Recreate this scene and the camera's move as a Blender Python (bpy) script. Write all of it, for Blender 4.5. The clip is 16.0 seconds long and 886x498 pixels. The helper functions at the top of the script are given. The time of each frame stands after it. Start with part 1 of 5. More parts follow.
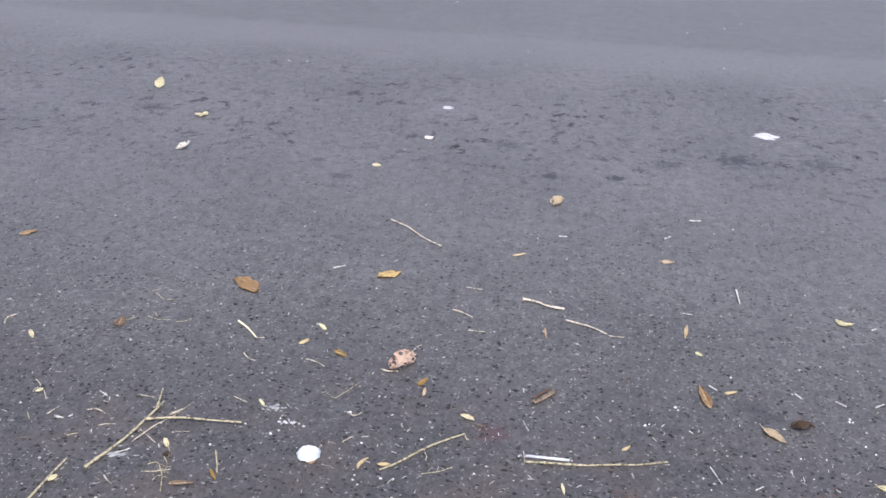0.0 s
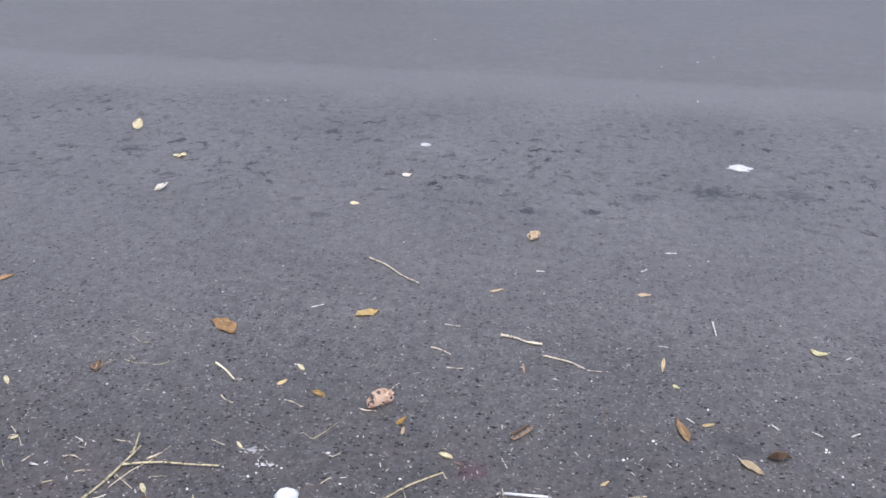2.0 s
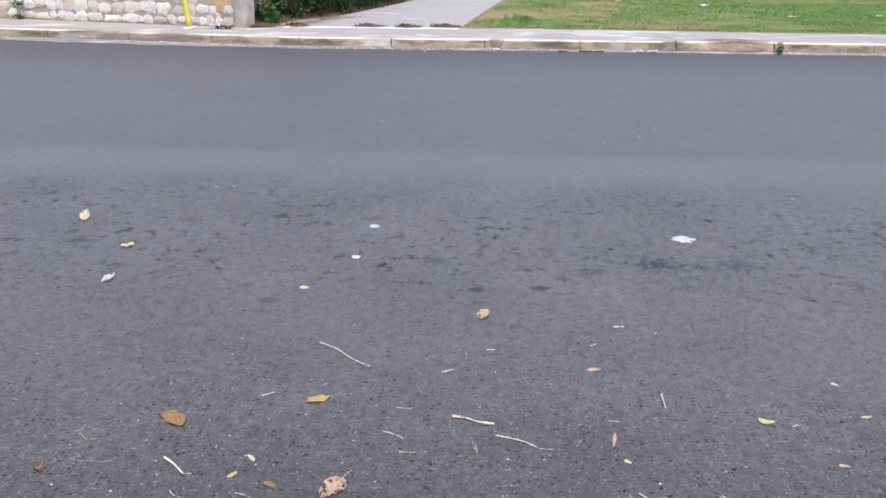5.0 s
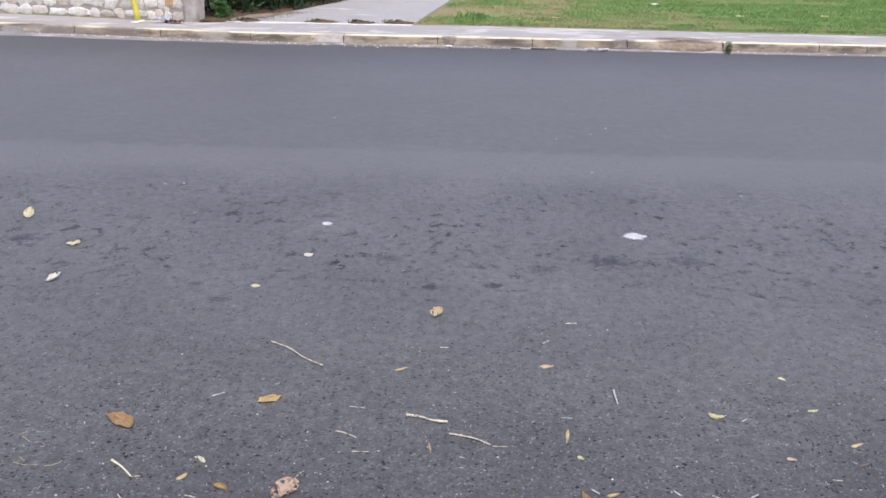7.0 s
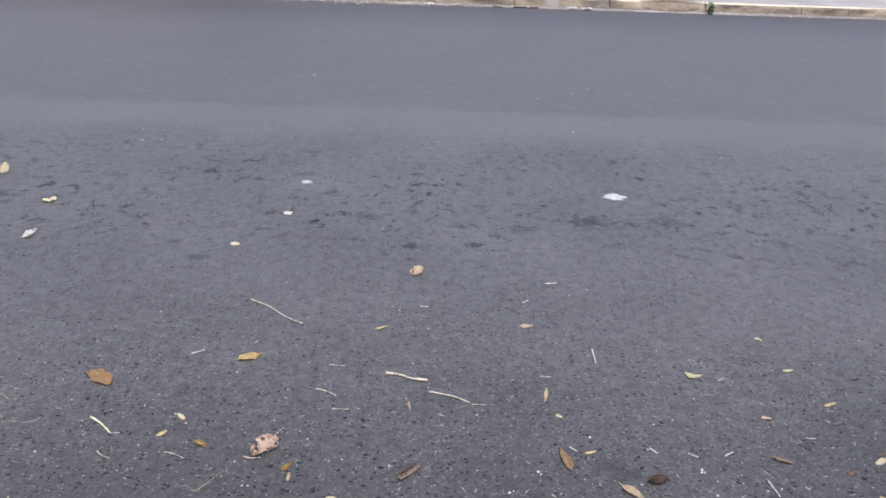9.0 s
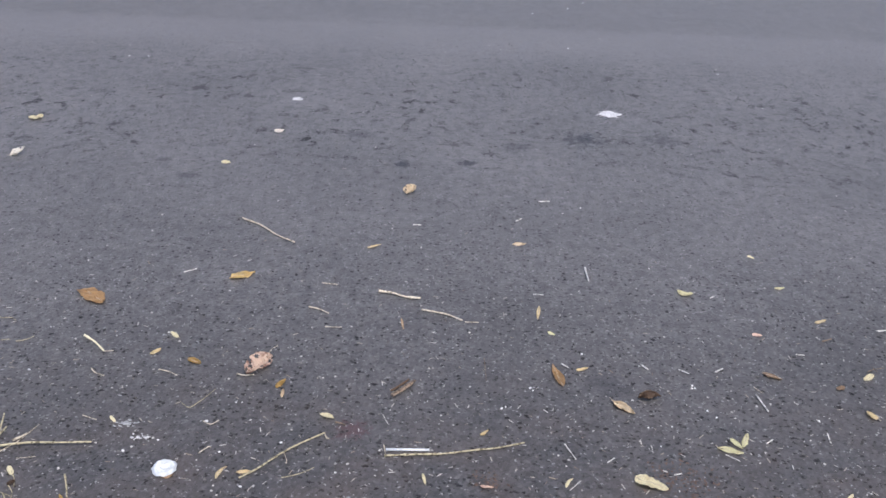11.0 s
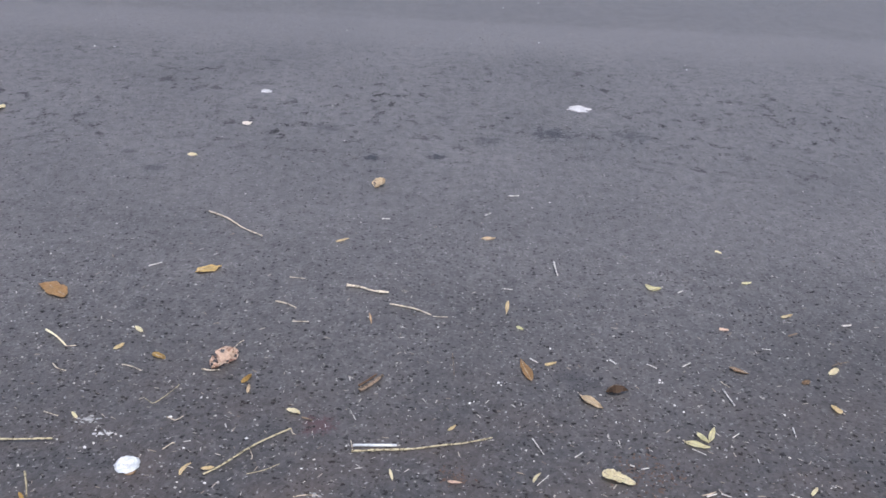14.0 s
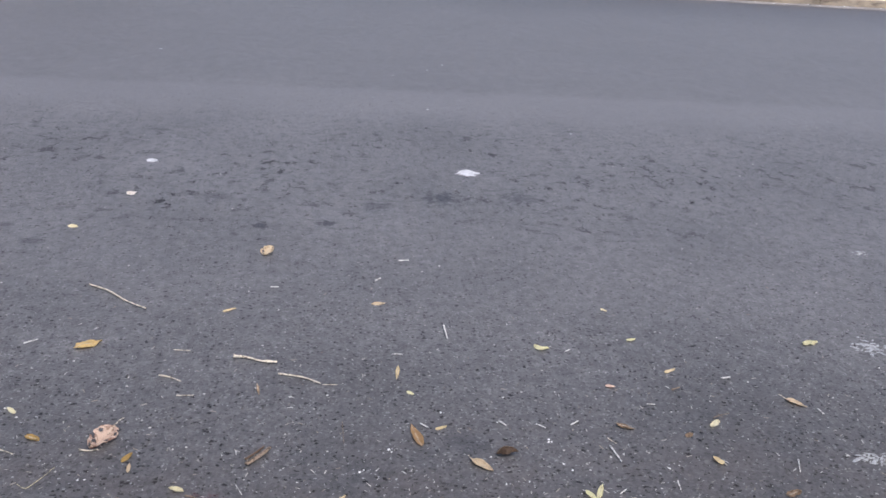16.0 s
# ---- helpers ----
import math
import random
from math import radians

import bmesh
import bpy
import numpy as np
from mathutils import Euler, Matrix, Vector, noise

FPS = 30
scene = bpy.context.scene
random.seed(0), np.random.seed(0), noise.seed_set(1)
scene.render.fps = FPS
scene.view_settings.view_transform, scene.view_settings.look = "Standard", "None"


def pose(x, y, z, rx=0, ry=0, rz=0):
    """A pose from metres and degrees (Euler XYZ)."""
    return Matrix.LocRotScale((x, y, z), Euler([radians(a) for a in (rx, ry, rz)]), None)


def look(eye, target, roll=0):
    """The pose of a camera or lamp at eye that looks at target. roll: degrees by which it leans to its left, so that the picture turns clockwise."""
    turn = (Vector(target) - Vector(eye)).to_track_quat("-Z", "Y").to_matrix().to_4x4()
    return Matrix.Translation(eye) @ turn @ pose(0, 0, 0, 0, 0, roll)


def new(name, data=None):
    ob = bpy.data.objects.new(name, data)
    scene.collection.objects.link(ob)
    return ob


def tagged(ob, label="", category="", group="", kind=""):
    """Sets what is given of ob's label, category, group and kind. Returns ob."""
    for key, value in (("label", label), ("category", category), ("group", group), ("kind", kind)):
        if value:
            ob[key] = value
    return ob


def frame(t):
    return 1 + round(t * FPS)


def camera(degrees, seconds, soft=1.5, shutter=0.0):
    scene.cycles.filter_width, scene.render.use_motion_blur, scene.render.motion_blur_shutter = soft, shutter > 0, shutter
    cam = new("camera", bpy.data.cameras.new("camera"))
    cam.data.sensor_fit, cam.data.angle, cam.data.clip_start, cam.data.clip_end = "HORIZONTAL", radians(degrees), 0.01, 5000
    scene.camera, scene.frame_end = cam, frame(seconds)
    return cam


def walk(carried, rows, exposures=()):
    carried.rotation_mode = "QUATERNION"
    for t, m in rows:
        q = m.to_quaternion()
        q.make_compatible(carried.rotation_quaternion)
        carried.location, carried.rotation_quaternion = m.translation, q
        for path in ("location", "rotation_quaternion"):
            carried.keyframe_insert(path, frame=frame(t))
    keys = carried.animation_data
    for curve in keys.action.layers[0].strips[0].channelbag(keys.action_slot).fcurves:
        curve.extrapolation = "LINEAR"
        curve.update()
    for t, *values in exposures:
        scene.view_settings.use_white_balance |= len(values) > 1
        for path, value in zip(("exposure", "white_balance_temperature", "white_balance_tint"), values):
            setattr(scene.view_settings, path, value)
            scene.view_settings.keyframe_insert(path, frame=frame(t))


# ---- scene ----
cam = camera(50.6, 16.0, soft=1.6)
PATH = [
    (0, (0.218, -0.028, 1.4), (-0.042, 1.744, 0.51), 1.7),
    (0.5, (0.222, -0.024, 1.4), (-0.024, 1.748, 0.508), 1.4),
    (1, (0.231, -0.02, 1.403), (0.001, 1.762, 0.525), 1.4),
    (1.5, (0.228, -0.008, 1.407), (0.017, 1.783, 0.543), 1.4),
    (2, (0.241, -0.031, 1.417), (0.008, 1.776, 0.592), 1.1),
    (2.5, (0.241, -0.04, 1.423), (0.009, 1.785, 0.637), 1.2),
    (3, (0.245, -0.045, 1.432), (-0.007, 1.789, 0.675), 1.0),
    (3.5, (0.249, -0.046, 1.437), (0.015, 1.802, 0.707), 0.9),
    (4, (0.256, -0.043, 1.442), (0.052, 1.824, 0.754), -0.0),
    (4.2, (0.27, -0.047, 1.45), (0.075, 1.826, 0.776), -0.1),
    (6.5, (0.27, -0.03, 1.445), (0.205, 1.848, 0.762), 1.0),
    (7, (0.271, -0.03, 1.447), (0.221, 1.849, 0.765), 1.0),
    (7.5, (0.272, -0.025, 1.449), (0.234, 1.856, 0.769), 1.1),
    (8, (0.273, -0.025, 1.446), (0.245, 1.847, 0.745), 1.4),
    (8.5, (0.272, -0.029, 1.445), (0.248, 1.831, 0.711), 1.6),
    (9, (0.268, -0.027, 1.443), (0.264, 1.823, 0.682), 1.9),
    (9.5, (0.273, -0.021, 1.433), (0.292, 1.81, 0.628), 2.3),
    (10, (0.268, -0.019, 1.437), (0.271, 1.785, 0.573), 2.0),
    (12.5, (0.273, 0.0, 1.426), (0.323, 1.768, 0.492), 2.6),
    (13, (0.27, 0.0, 1.426), (0.327, 1.766, 0.488), 2.8),
    (13.5, (0.274, 0.001, 1.426), (0.338, 1.771, 0.498), 2.9),
    (14, (0.277, 0.002, 1.426), (0.355, 1.773, 0.501), 3.2),
    (14.5, (0.28, 0.001, 1.427), (0.376, 1.779, 0.516), 3.4),
    (15, (0.279, 0.004, 1.428), (0.423, 1.798, 0.557), 4.0),
    (15.5, (0.3, 0.005, 1.436), (0.497, 1.808, 0.595), 3.9),
    (16, (0.318, -0.005, 1.436), (0.601, 1.81, 0.645), 4.3),
]
# the clip's camera darkens a little on the way; its white balance is cool throughout
EXPOSURES = [(t, stops, 6330, 14) for t, stops in ((0, 1.26), (1.5, 1.21), (3.5, 1.19), (4.2, 1.16), (7, 1.02), (8.5, 1.01), (10, 0.98), (13.5, 1.0), (16, 1.03))]
walk(cam, [(t, look(eye, target, roll)) for t, eye, target, roll in PATH], EXPOSURES)

# ---- light ----
world = bpy.data.worlds.new("overcast_sky")
scene.world = world
world.use_nodes = True
wn = world.node_tree
sky = wn.nodes.new("ShaderNodeTexSky")
sky.sky_type = "NISHITA"
sky.sun_disc = False
sky.sun_elevation, sky.sun_rotation = radians(62), radians(155)
sky.air_density, sky.dust_density, sky.ozone_density = 1.0, 3.0, 1.0
wn.links.new(sky.outputs[0], wn.nodes["Background"].inputs[0])
wn.nodes["Background"].inputs[1].default_value = 0.12
sun = new("sun", bpy.data.lights.new("sun", "SUN"))
sun.data.energy, sun.data.angle, sun.data.color = 1.2, radians(35), (1.0, 0.96, 0.9)
sun.matrix_world = look((2.0, -4.2, 9.5), (0, 0, 0))


# ---- materials ----
class Mat:
    """A small wrapper that strings shader nodes together."""

    def __init__(self, name, rough=0.8, spec=0.3):
        self.m = bpy.data.materials.new(name)
        self.m.use_nodes = True
        self.t = self.m.node_tree
        self.b = self.t.nodes["Principled BSDF"]
        self.b.inputs["Roughness"].default_value = rough
        self.b.inputs["Specular IOR Level"].default_value = spec
        self.co = self.node("ShaderNodeTexCoord").outputs["Object"]

    def node(self, kind, **values):
        n = self.t.nodes.new(kind)
        for key, v in values.items():
            self.put(n.inputs[key.replace("_", " ")], v)
        return n

    def put(self, socket, v):
        if isinstance(v, bpy.types.NodeSocket):
            self.t.links.new(v, socket)
        else:
            socket.default_value = v

    def scaled(self, sx, sy, sz, co=None):
        n = self.node("ShaderNodeMapping", Scale=(sx, sy, sz))
        self.put(n.inputs["Vector"], co or self.co)
        return n.outputs[0]

    def noise(self, scale, detail=3.0, rough=0.55, co=None, distort=0.0):
        n = self.node("ShaderNodeTexNoise", Scale=scale, Detail=detail, Roughness=rough, Distortion=distort)
        self.put(n.inputs["Vector"], co or self.co)
        return n.outputs["Fac"]

    def cells(self, scale, co=None, what="Color"):
        n = self.node("ShaderNodeTexVoronoi", Scale=scale)
        self.put(n.inputs["Vector"], co or self.co)
        return n.outputs[what]

    def ramp(self, fac, *stops):
        n = self.node("ShaderNodeValToRGB", Fac=fac)
        e = n.color_ramp.elements
        while len(e) < len(stops):
            e.new(0.5)
        for el, (p, c) in zip(e, stops):
            el.position = p
            el.color = (c, c, c, 1) if isinstance(c, (int, float)) else (*c, 1)
        return n.outputs[0]

    def mix(self, fac, a, b, how="MIX"):
        n = self.t.nodes.new("ShaderNodeMix")
        n.data_type, n.blend_type = "RGBA", how
        for socket, v in ((n.inputs[0], fac), (n.inputs[6], a), (n.inputs[7], b)):
            self.put(socket, (*v, 1) if isinstance(v, tuple) else v)
        return n.outputs[2]

    def math(self, how, a, b=0.5):
        n = self.t.nodes.new("ShaderNodeMath")
        n.operation = how
        self.put(n.inputs[0], a)
        self.put(n.inputs[1], b)
        return n.outputs[0]

    def axis(self, k):
        n = self.node("ShaderNodeSeparateXYZ")
        self.put(n.inputs[0], self.co)
        return n.outputs[k]

    def between(self, v, lo, hi, a=0.0, b=1.0):
        n = self.node("ShaderNodeMapRange")
        n.interpolation_type = "SMOOTHSTEP"
        for k, x in enumerate((v, lo, hi, a, b)):
            self.put(n.inputs[k], x)
        return n.outputs[0]

    def bump(self, height, strength, distance):
        n = self.node("ShaderNodeBump", Strength=strength, Distance=distance, Height=height)
        self.put(self.b.inputs["Normal"], n.outputs[0])

    def colour(self, c):
        self.put(self.b.inputs["Base Color"], (*c, 1) if isinstance(c, tuple) else c)
        return self.m


def asphalt():
    """Worn asphalt: pale and dark stones in tar, pitted across one stretch, a paler strip along a seam."""
    k = Mat("worn_asphalt", 0.60, 0.5)
    y = k.axis(1)
    # coordinates pushed about a little, so that no dot is round
    push = k.node("ShaderNodeTexNoise", Scale=120.0, Detail=3.0, Roughness=0.7, Vector=k.co).outputs["Color"]
    rag = k.node("ShaderNodeVectorMath")
    rag.operation = "MULTIPLY_ADD"
    k.put(rag.inputs[0], push)
    rag.inputs[1].default_value = (0.020, 0.020, 0.0)
    k.put(rag.inputs[2], k.co)
    rag = rag.outputs[0]

    def dots(scale, keep, radius, sx=1.0, sy=1.0):
        """Ragged dots in a share of all cells."""
        n = k.node("ShaderNodeTexVoronoi", Scale=scale)
        k.put(n.inputs["Vector"], k.scaled(sx, sy, 1, rag))
        chosen = k.node("ShaderNodeSeparateColor")
        k.put(chosen.inputs[0], n.outputs["Color"])
        return k.math("MULTIPLY", k.between(n.outputs["Distance"], radius * 0.6, radius, 1.0, 0.0), k.math("GREATER_THAN", chosen.outputs[0], 1 - keep))

    stones = k.ramp(k.cells(125), (0.0, 0.030), (0.4, 0.070), (0.78, 0.104), (1.0, 0.19))
    fine = k.ramp(k.noise(260, 3.0), (0.32, 0.058), (0.68, 0.104))
    c = k.mix(1.0, k.mix(0.32, stones, fine), (1.05, 1.0, 0.985), "MULTIPLY")
    broad = k.ramp(k.noise(1.6, 5.0), (0.3, 0.84), (0.7, 1.14))
    c = k.mix(1.0, c, broad, "MULTIPLY")
    lane = k.ramp(k.noise(1.0, 4.0, co=k.scaled(0.5, 1.8, 1)), (0.3, 0.93), (0.7, 1.06))
    c = k.mix(1.0, c, lane, "MULTIPLY")
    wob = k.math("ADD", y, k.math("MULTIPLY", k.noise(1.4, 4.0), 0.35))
    # haze and light falloff put into the colour: dark near the camera, paler beyond
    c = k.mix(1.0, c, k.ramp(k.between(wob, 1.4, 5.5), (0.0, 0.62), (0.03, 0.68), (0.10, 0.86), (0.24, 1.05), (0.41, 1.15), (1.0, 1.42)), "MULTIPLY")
    # same haze: the stone grain fades into an even grey with distance
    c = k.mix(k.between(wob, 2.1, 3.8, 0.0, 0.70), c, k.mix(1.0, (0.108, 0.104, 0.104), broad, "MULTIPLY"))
    mottle = k.ramp(k.noise(24, 4.0, 0.65, co=k.scaled(1.0, 0.85, 1)), (0.32, 0.72), (0.5, 1.0), (0.68, 1.22))
    c = k.mix(k.between(wob, 5.2, 6.2, 1.0, 0.3), c, k.mix(1.0, c, mottle, "MULTIPLY"))
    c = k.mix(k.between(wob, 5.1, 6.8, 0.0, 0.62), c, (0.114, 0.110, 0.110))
    c = k.mix(k.between(wob, 5.1, 6.2), c, k.mix(1.0, c, k.ramp(k.noise(11.0, 6.0, 0.74, co=k.scaled(1.2, 0.95, 1)), (0.32, 0.82), (0.68, 1.16)), "MULTIPLY"))
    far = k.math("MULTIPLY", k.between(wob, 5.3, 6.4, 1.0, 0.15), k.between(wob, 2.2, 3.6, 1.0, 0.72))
    # pits: small ones everywhere, wide smears where wheels have torn the surface
    crowd = k.ramp(k.noise(7.0, 4.0, 0.6), (0.36, 0.55), (0.60, 1.0))
    pit_small = k.math("ADD", k.math("ADD", dots(58, 0.40, 0.31, 0.72, 1.1), dots(105, 0.30, 0.36, 0.75, 1.1)), dots(31, 0.16, 0.20, 0.7, 1.1))
    pit_small = k.math("MULTIPLY", pit_small, crowd)
    torn = k.math("MULTIPLY", k.between(wob, 3.1, 4.0), k.between(wob, 4.6, 5.8, 1.0, 0.0))
    pit_wide = k.ramp(k.noise(15, 6.0, 0.70, co=k.scaled(0.85, 0.72, 1)), (0.395, 1.0), (0.445, 0.0))
    spread = k.ramp(k.noise(1.8, 2.0), (0.35, 0.1), (0.65, 0.9))
    holes = k.math("MULTIPLY", k.math("ADD", dots(24, 0.12, 0.27, 0.8, 0.8), dots(33, 0.18, 0.25, 0.85, 0.8)), k.math("MULTIPLY", torn, k.ramp(k.noise(4.5, 3.0), (0.38, 0.0), (0.60, 0.9))))
    pit_small = k.math("ADD", pit_small, holes)
    pits = k.math("ADD", k.math("MULTIPLY", pit_small, far), k.math("MULTIPLY", k.math("MULTIPLY", pit_wide, torn), k.math("MULTIPLY", spread, 0.95)))
    c = k.mix(k.math("MINIMUM", k.math("MULTIPLY", pits, 0.9), 0.92), c, (0.010, 0.0105, 0.012))
    # paler strip before the seam, darker smoother lane after it, oil-dark near the gutter
    edge = k.math("ADD", y, k.math("MULTIPLY", k.noise(4.5, 5.0, 0.65), 0.34))
    strip = k.math("MULTIPLY", k.between(wob, 5.0, 5.6), k.between(edge, 5.86, 6.02, 1.0, 0.0))
    c = k.mix(k.math("MULTIPLY", strip, 0.5), c, (0.150, 0.145, 0.146))
    c = k.mix(k.math("MULTIPLY", k.between(wob, 8.8, 10.4), 0.36), c, (0.035, 0.036, 0.04))
    # brown dust near the verge
    dust = k.math("MULTIPLY", k.between(wob, 1.3, 2.6, 0.55, 0.0), k.ramp(k.noise(5, 5.0), (0.4, 0.0), (0.75, 1.0)))
    c = k.mix(dust, c, (0.10, 0.072, 0.058))
    pale = k.math("ADD", dots(80, 0.08, 0.22, 0.75, 1.0), dots(150, 0.14, 0.32, 0.75, 1.0))
    c = k.mix(k.math("MULTIPLY", k.math("MINIMUM", pale, 1.0), k.math("MULTIPLY", far, 0.85)), c, (0.30, 0.295, 0.29))
    h = k.math("SUBTRACT", k.math("ADD", k.noise(150, 2.0), k.math("MULTIPLY", k.noise(50, 3.0), 0.8)), k.math("MULTIPLY", pits, 0.35))
    k.bump(h, 0.7, 0.004)
    # soaked-in spots
    ragged = k.math("SUBTRACT", k.noise(34, 7.0, 0.78, co=k.scaled(0.9, 0.8, 1)), 0.5)
    tar, wine = (0.018, 0.018, 0.021), (0.07, 0.025, 0.03)
    for sx, sy, rad, shade, much in ((0.744, 2.019, 0.075, tar, 0.45), (0.088, 1.795, 0.05, wine, 0.55), (0.89, 3.85, 0.09, tar, 0.8), (1.25, 3.86, 0.08, tar, 0.6), (-1.76, 3.96, 0.08, tar, 0.65), (0.122, 3.498, 0.045, tar, 0.9), (0.386, 3.534, 0.04, tar, 0.9), (-0.689, 3.314, 0.045, tar, 0.6), (-0.08, 3.826, 0.07, tar, 0.5), (-0.826, 3.472, 0.035, tar, 0.6), (0.604, 3.743, 0.06, tar, 0.55)):
        n = k.t.nodes.new("ShaderNodeVectorMath")
        n.operation = "DISTANCE"
        k.put(n.inputs[0], k.scaled(1.0 if shade is wine else 0.75, 1.0, 1.0))
        n.inputs[1].default_value = (sx * (1.0 if shade is wine else 0.75), sy, 0)
        d = k.math("ADD", n.outputs["Value"], k.math("MULTIPLY", ragged, rad * (2.4 if much <= 0.5 else 3.0 if rad < 0.05 else 5.5)))
        c = k.mix(k.math("MULTIPLY", k.between(d, rad * 0.35, rad * 0.8, 1.0, 0.0), much), c, shade)
    # no gleam inside the pits
    k.put(k.b.inputs["Specular IOR Level"], k.between(pits, 0.0, 1.0, 0.5, 0.08))
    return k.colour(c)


def concrete(name, light, dark, stain=(0.12, 0.10, 0.085), grain=0.4, worn=0.62):
    k = Mat(name, 0.9, 0.2)
    c = k.mix(k.noise(3.0, 6.0), dark, light)
    c = k.mix(k.ramp(k.noise(1.3, 6.0, 0.65), (0.52, 0.0), (0.75, 0.7)), c, stain)
    c = k.mix(grain, c, k.ramp(k.cells(160), (0.2, tuple(v * 0.7 for v in dark)), (0.9, light)))
    c = k.mix(k.ramp(k.noise(2.2, 4.0, 0.55, distort=0.8, co=k.scaled(0.7, 1.8, 1)), (worn, 0.0), (worn + 0.07, 0.65)), c, tuple(min(0.75, v * 1.35) for v in light))
    k.bump(k.noise(120, 4.0), 0.4, 0.004)
    return k.colour(c)


def kerb_paint():
    """Old yellow paint on concrete: kept along the top edge, worn and stained on the face."""
    k = Mat("worn_yellow_kerb", 0.8, 0.25)
    z = k.axis(2)
    bare = k.mix(k.noise(9, 5.0), (0.22, 0.175, 0.13), (0.36, 0.31, 0.25))
    yellow = k.mix(k.noise(14, 4.0), (0.38, 0.30, 0.20), (0.46, 0.39, 0.29))
    kept = k.ramp(k.noise(4.0, 6.0, 0.7, co=k.scaled(0.8, 1.5, 2.2)), (0.40, 0.0), (0.60, 0.85))
    c = k.mix(kept, bare, yellow)
    soot = k.ramp(k.noise(3.2, 6.0, 0.68, co=k.scaled(0.8, 1, 3.0)), (0.44, 0.0), (0.60, 0.9))
    soot = k.math("MULTIPLY", soot, k.ramp(k.math("ADD", z, k.math("MULTIPLY", k.noise(4.0, 4.0), 0.05)), (0.03, 0.45), (0.09, 1.0)))
    c = k.mix(soot, c, (0.10, 0.08, 0.066))
    top = k.math("MULTIPLY", k.between(z, 0.099, 0.107), k.ramp(k.noise(6, 5.0), (0.30, 0.35), (0.48, 1.0)))
    c = k.mix(top, c, k.mix(k.noise(14, 3.0), (0.66, 0.56, 0.34), (0.72, 0.67, 0.55)))
    # bare, dirty breaks, where the edge and its paint are gone
    along = k.math("ADD", k.axis(0), k.math("MULTIPLY", k.noise(5, 4.0), 0.3))
    patchy = k.ramp(k.noise(11, 5.0, 0.65, co=k.scaled(0.7, 1, 1.6)), (0.35, 0.35), (0.52, 1.0))
    for bx, half, shade in ((2.66, 0.36, (0.17, 0.135, 0.11)), (1.95, 0.16, (0.15, 0.13, 0.115)), (1.35, 0.14, (0.40, 0.37, 0.34)), (-1.30, 0.22, (0.40, 0.37, 0.34)), (0.03, 0.10, (0.15, 0.12, 0.10)), (-2.6, 0.2, (0.38, 0.33, 0.27)), (-4.6, 0.45, (0.22, 0.19, 0.165)), (-3.75, 0.3, (0.20, 0.165, 0.14))):
        off = k.math("ABSOLUTE", k.math("SUBTRACT", along, bx + 0.15))
        c = k.mix(k.math("MULTIPLY", k.between(off, half * 0.5, half, 0.9, 0.0), patchy), c, shade)
    k.bump(k.noise(90, 4.0), 0.5, 0.004)
    return k.colour(c)


def leaf_colour(name, a, b, spot=(0.10, 0.06, 0.03), spots=0.35, grain=90):
    k = Mat(name, 0.55, 0.35)
    c = k.mix(k.noise(28, 4.0), a, b)
    c = k.mix(k.math("MULTIPLY", k.ramp(k.noise(grain, 5.0, 0.72), (0.48, 0.0), (0.60, 1.0)), spots), c, spot)
    veins = k.ramp(k.node("ShaderNodeTexWave", Scale=55.0, Distortion=2.0, Vector=k.co).outputs["Fac"], (0.0, 0.86), (0.25, 1.0))
    c = k.mix(1.0, c, veins, "MULTIPLY")
    k.bump(k.noise(140, 3.0), 0.35, 0.002)
    return k.colour(c)


def bark_colour(name, a, b, scale=60):
    k = Mat(name, 0.75, 0.25)
    c = k.mix(k.noise(scale, 4.0), a, b)
    c = k.mix(k.ramp(k.noise(scale * 2.2, 3.0, 0.65), (0.50, 0.0), (0.60, 0.85)), c, tuple(v * 0.28 for v in a))
    k.bump(k.noise(scale * 3, 3.0), 0.5, 0.002)
    return k.colour(c)


def island_mix(name, *colours, rough=0.8):
    """One colour of several for each loose piece."""
    k = Mat(name, rough, 0.2)
    r = k.node("ShaderNodeNewGeometry").outputs["Random Per Island"]
    c = k.ramp(r, *[(i / max(1, len(colours) - 1), c) for i, c in enumerate(colours)])
    c = k.mix(k.noise(150, 3.0), c, k.mix(0.35, c, (0.05, 0.045, 0.04)))
    return k.colour(c)


def stone_colour():
    k = Mat("wall_stone", 0.9, 0.2)
    r = k.node("ShaderNodeObjectInfo").outputs["Random"]
    c = k.ramp(r, (0.0, (0.44, 0.36, 0.28)), (0.2, (0.62, 0.58, 0.52)), (0.5, (0.74, 0.71, 0.66)), (0.75, (0.60, 0.50, 0.42)), (1.0, (0.80, 0.78, 0.74)))
    c = k.mix(k.ramp(k.noise(14, 6.0, 0.7), (0.45, 0.0), (0.7, 0.6)), c, (0.24, 0.20, 0.16))
    c = k.mix(k.ramp(k.noise(45, 4.0), (0.55, 0.0), (0.7, 0.35)), c, (0.75, 0.72, 0.68))
    k.bump(k.noise(40, 5.0), 0.6, 0.012)
    return k.colour(c)


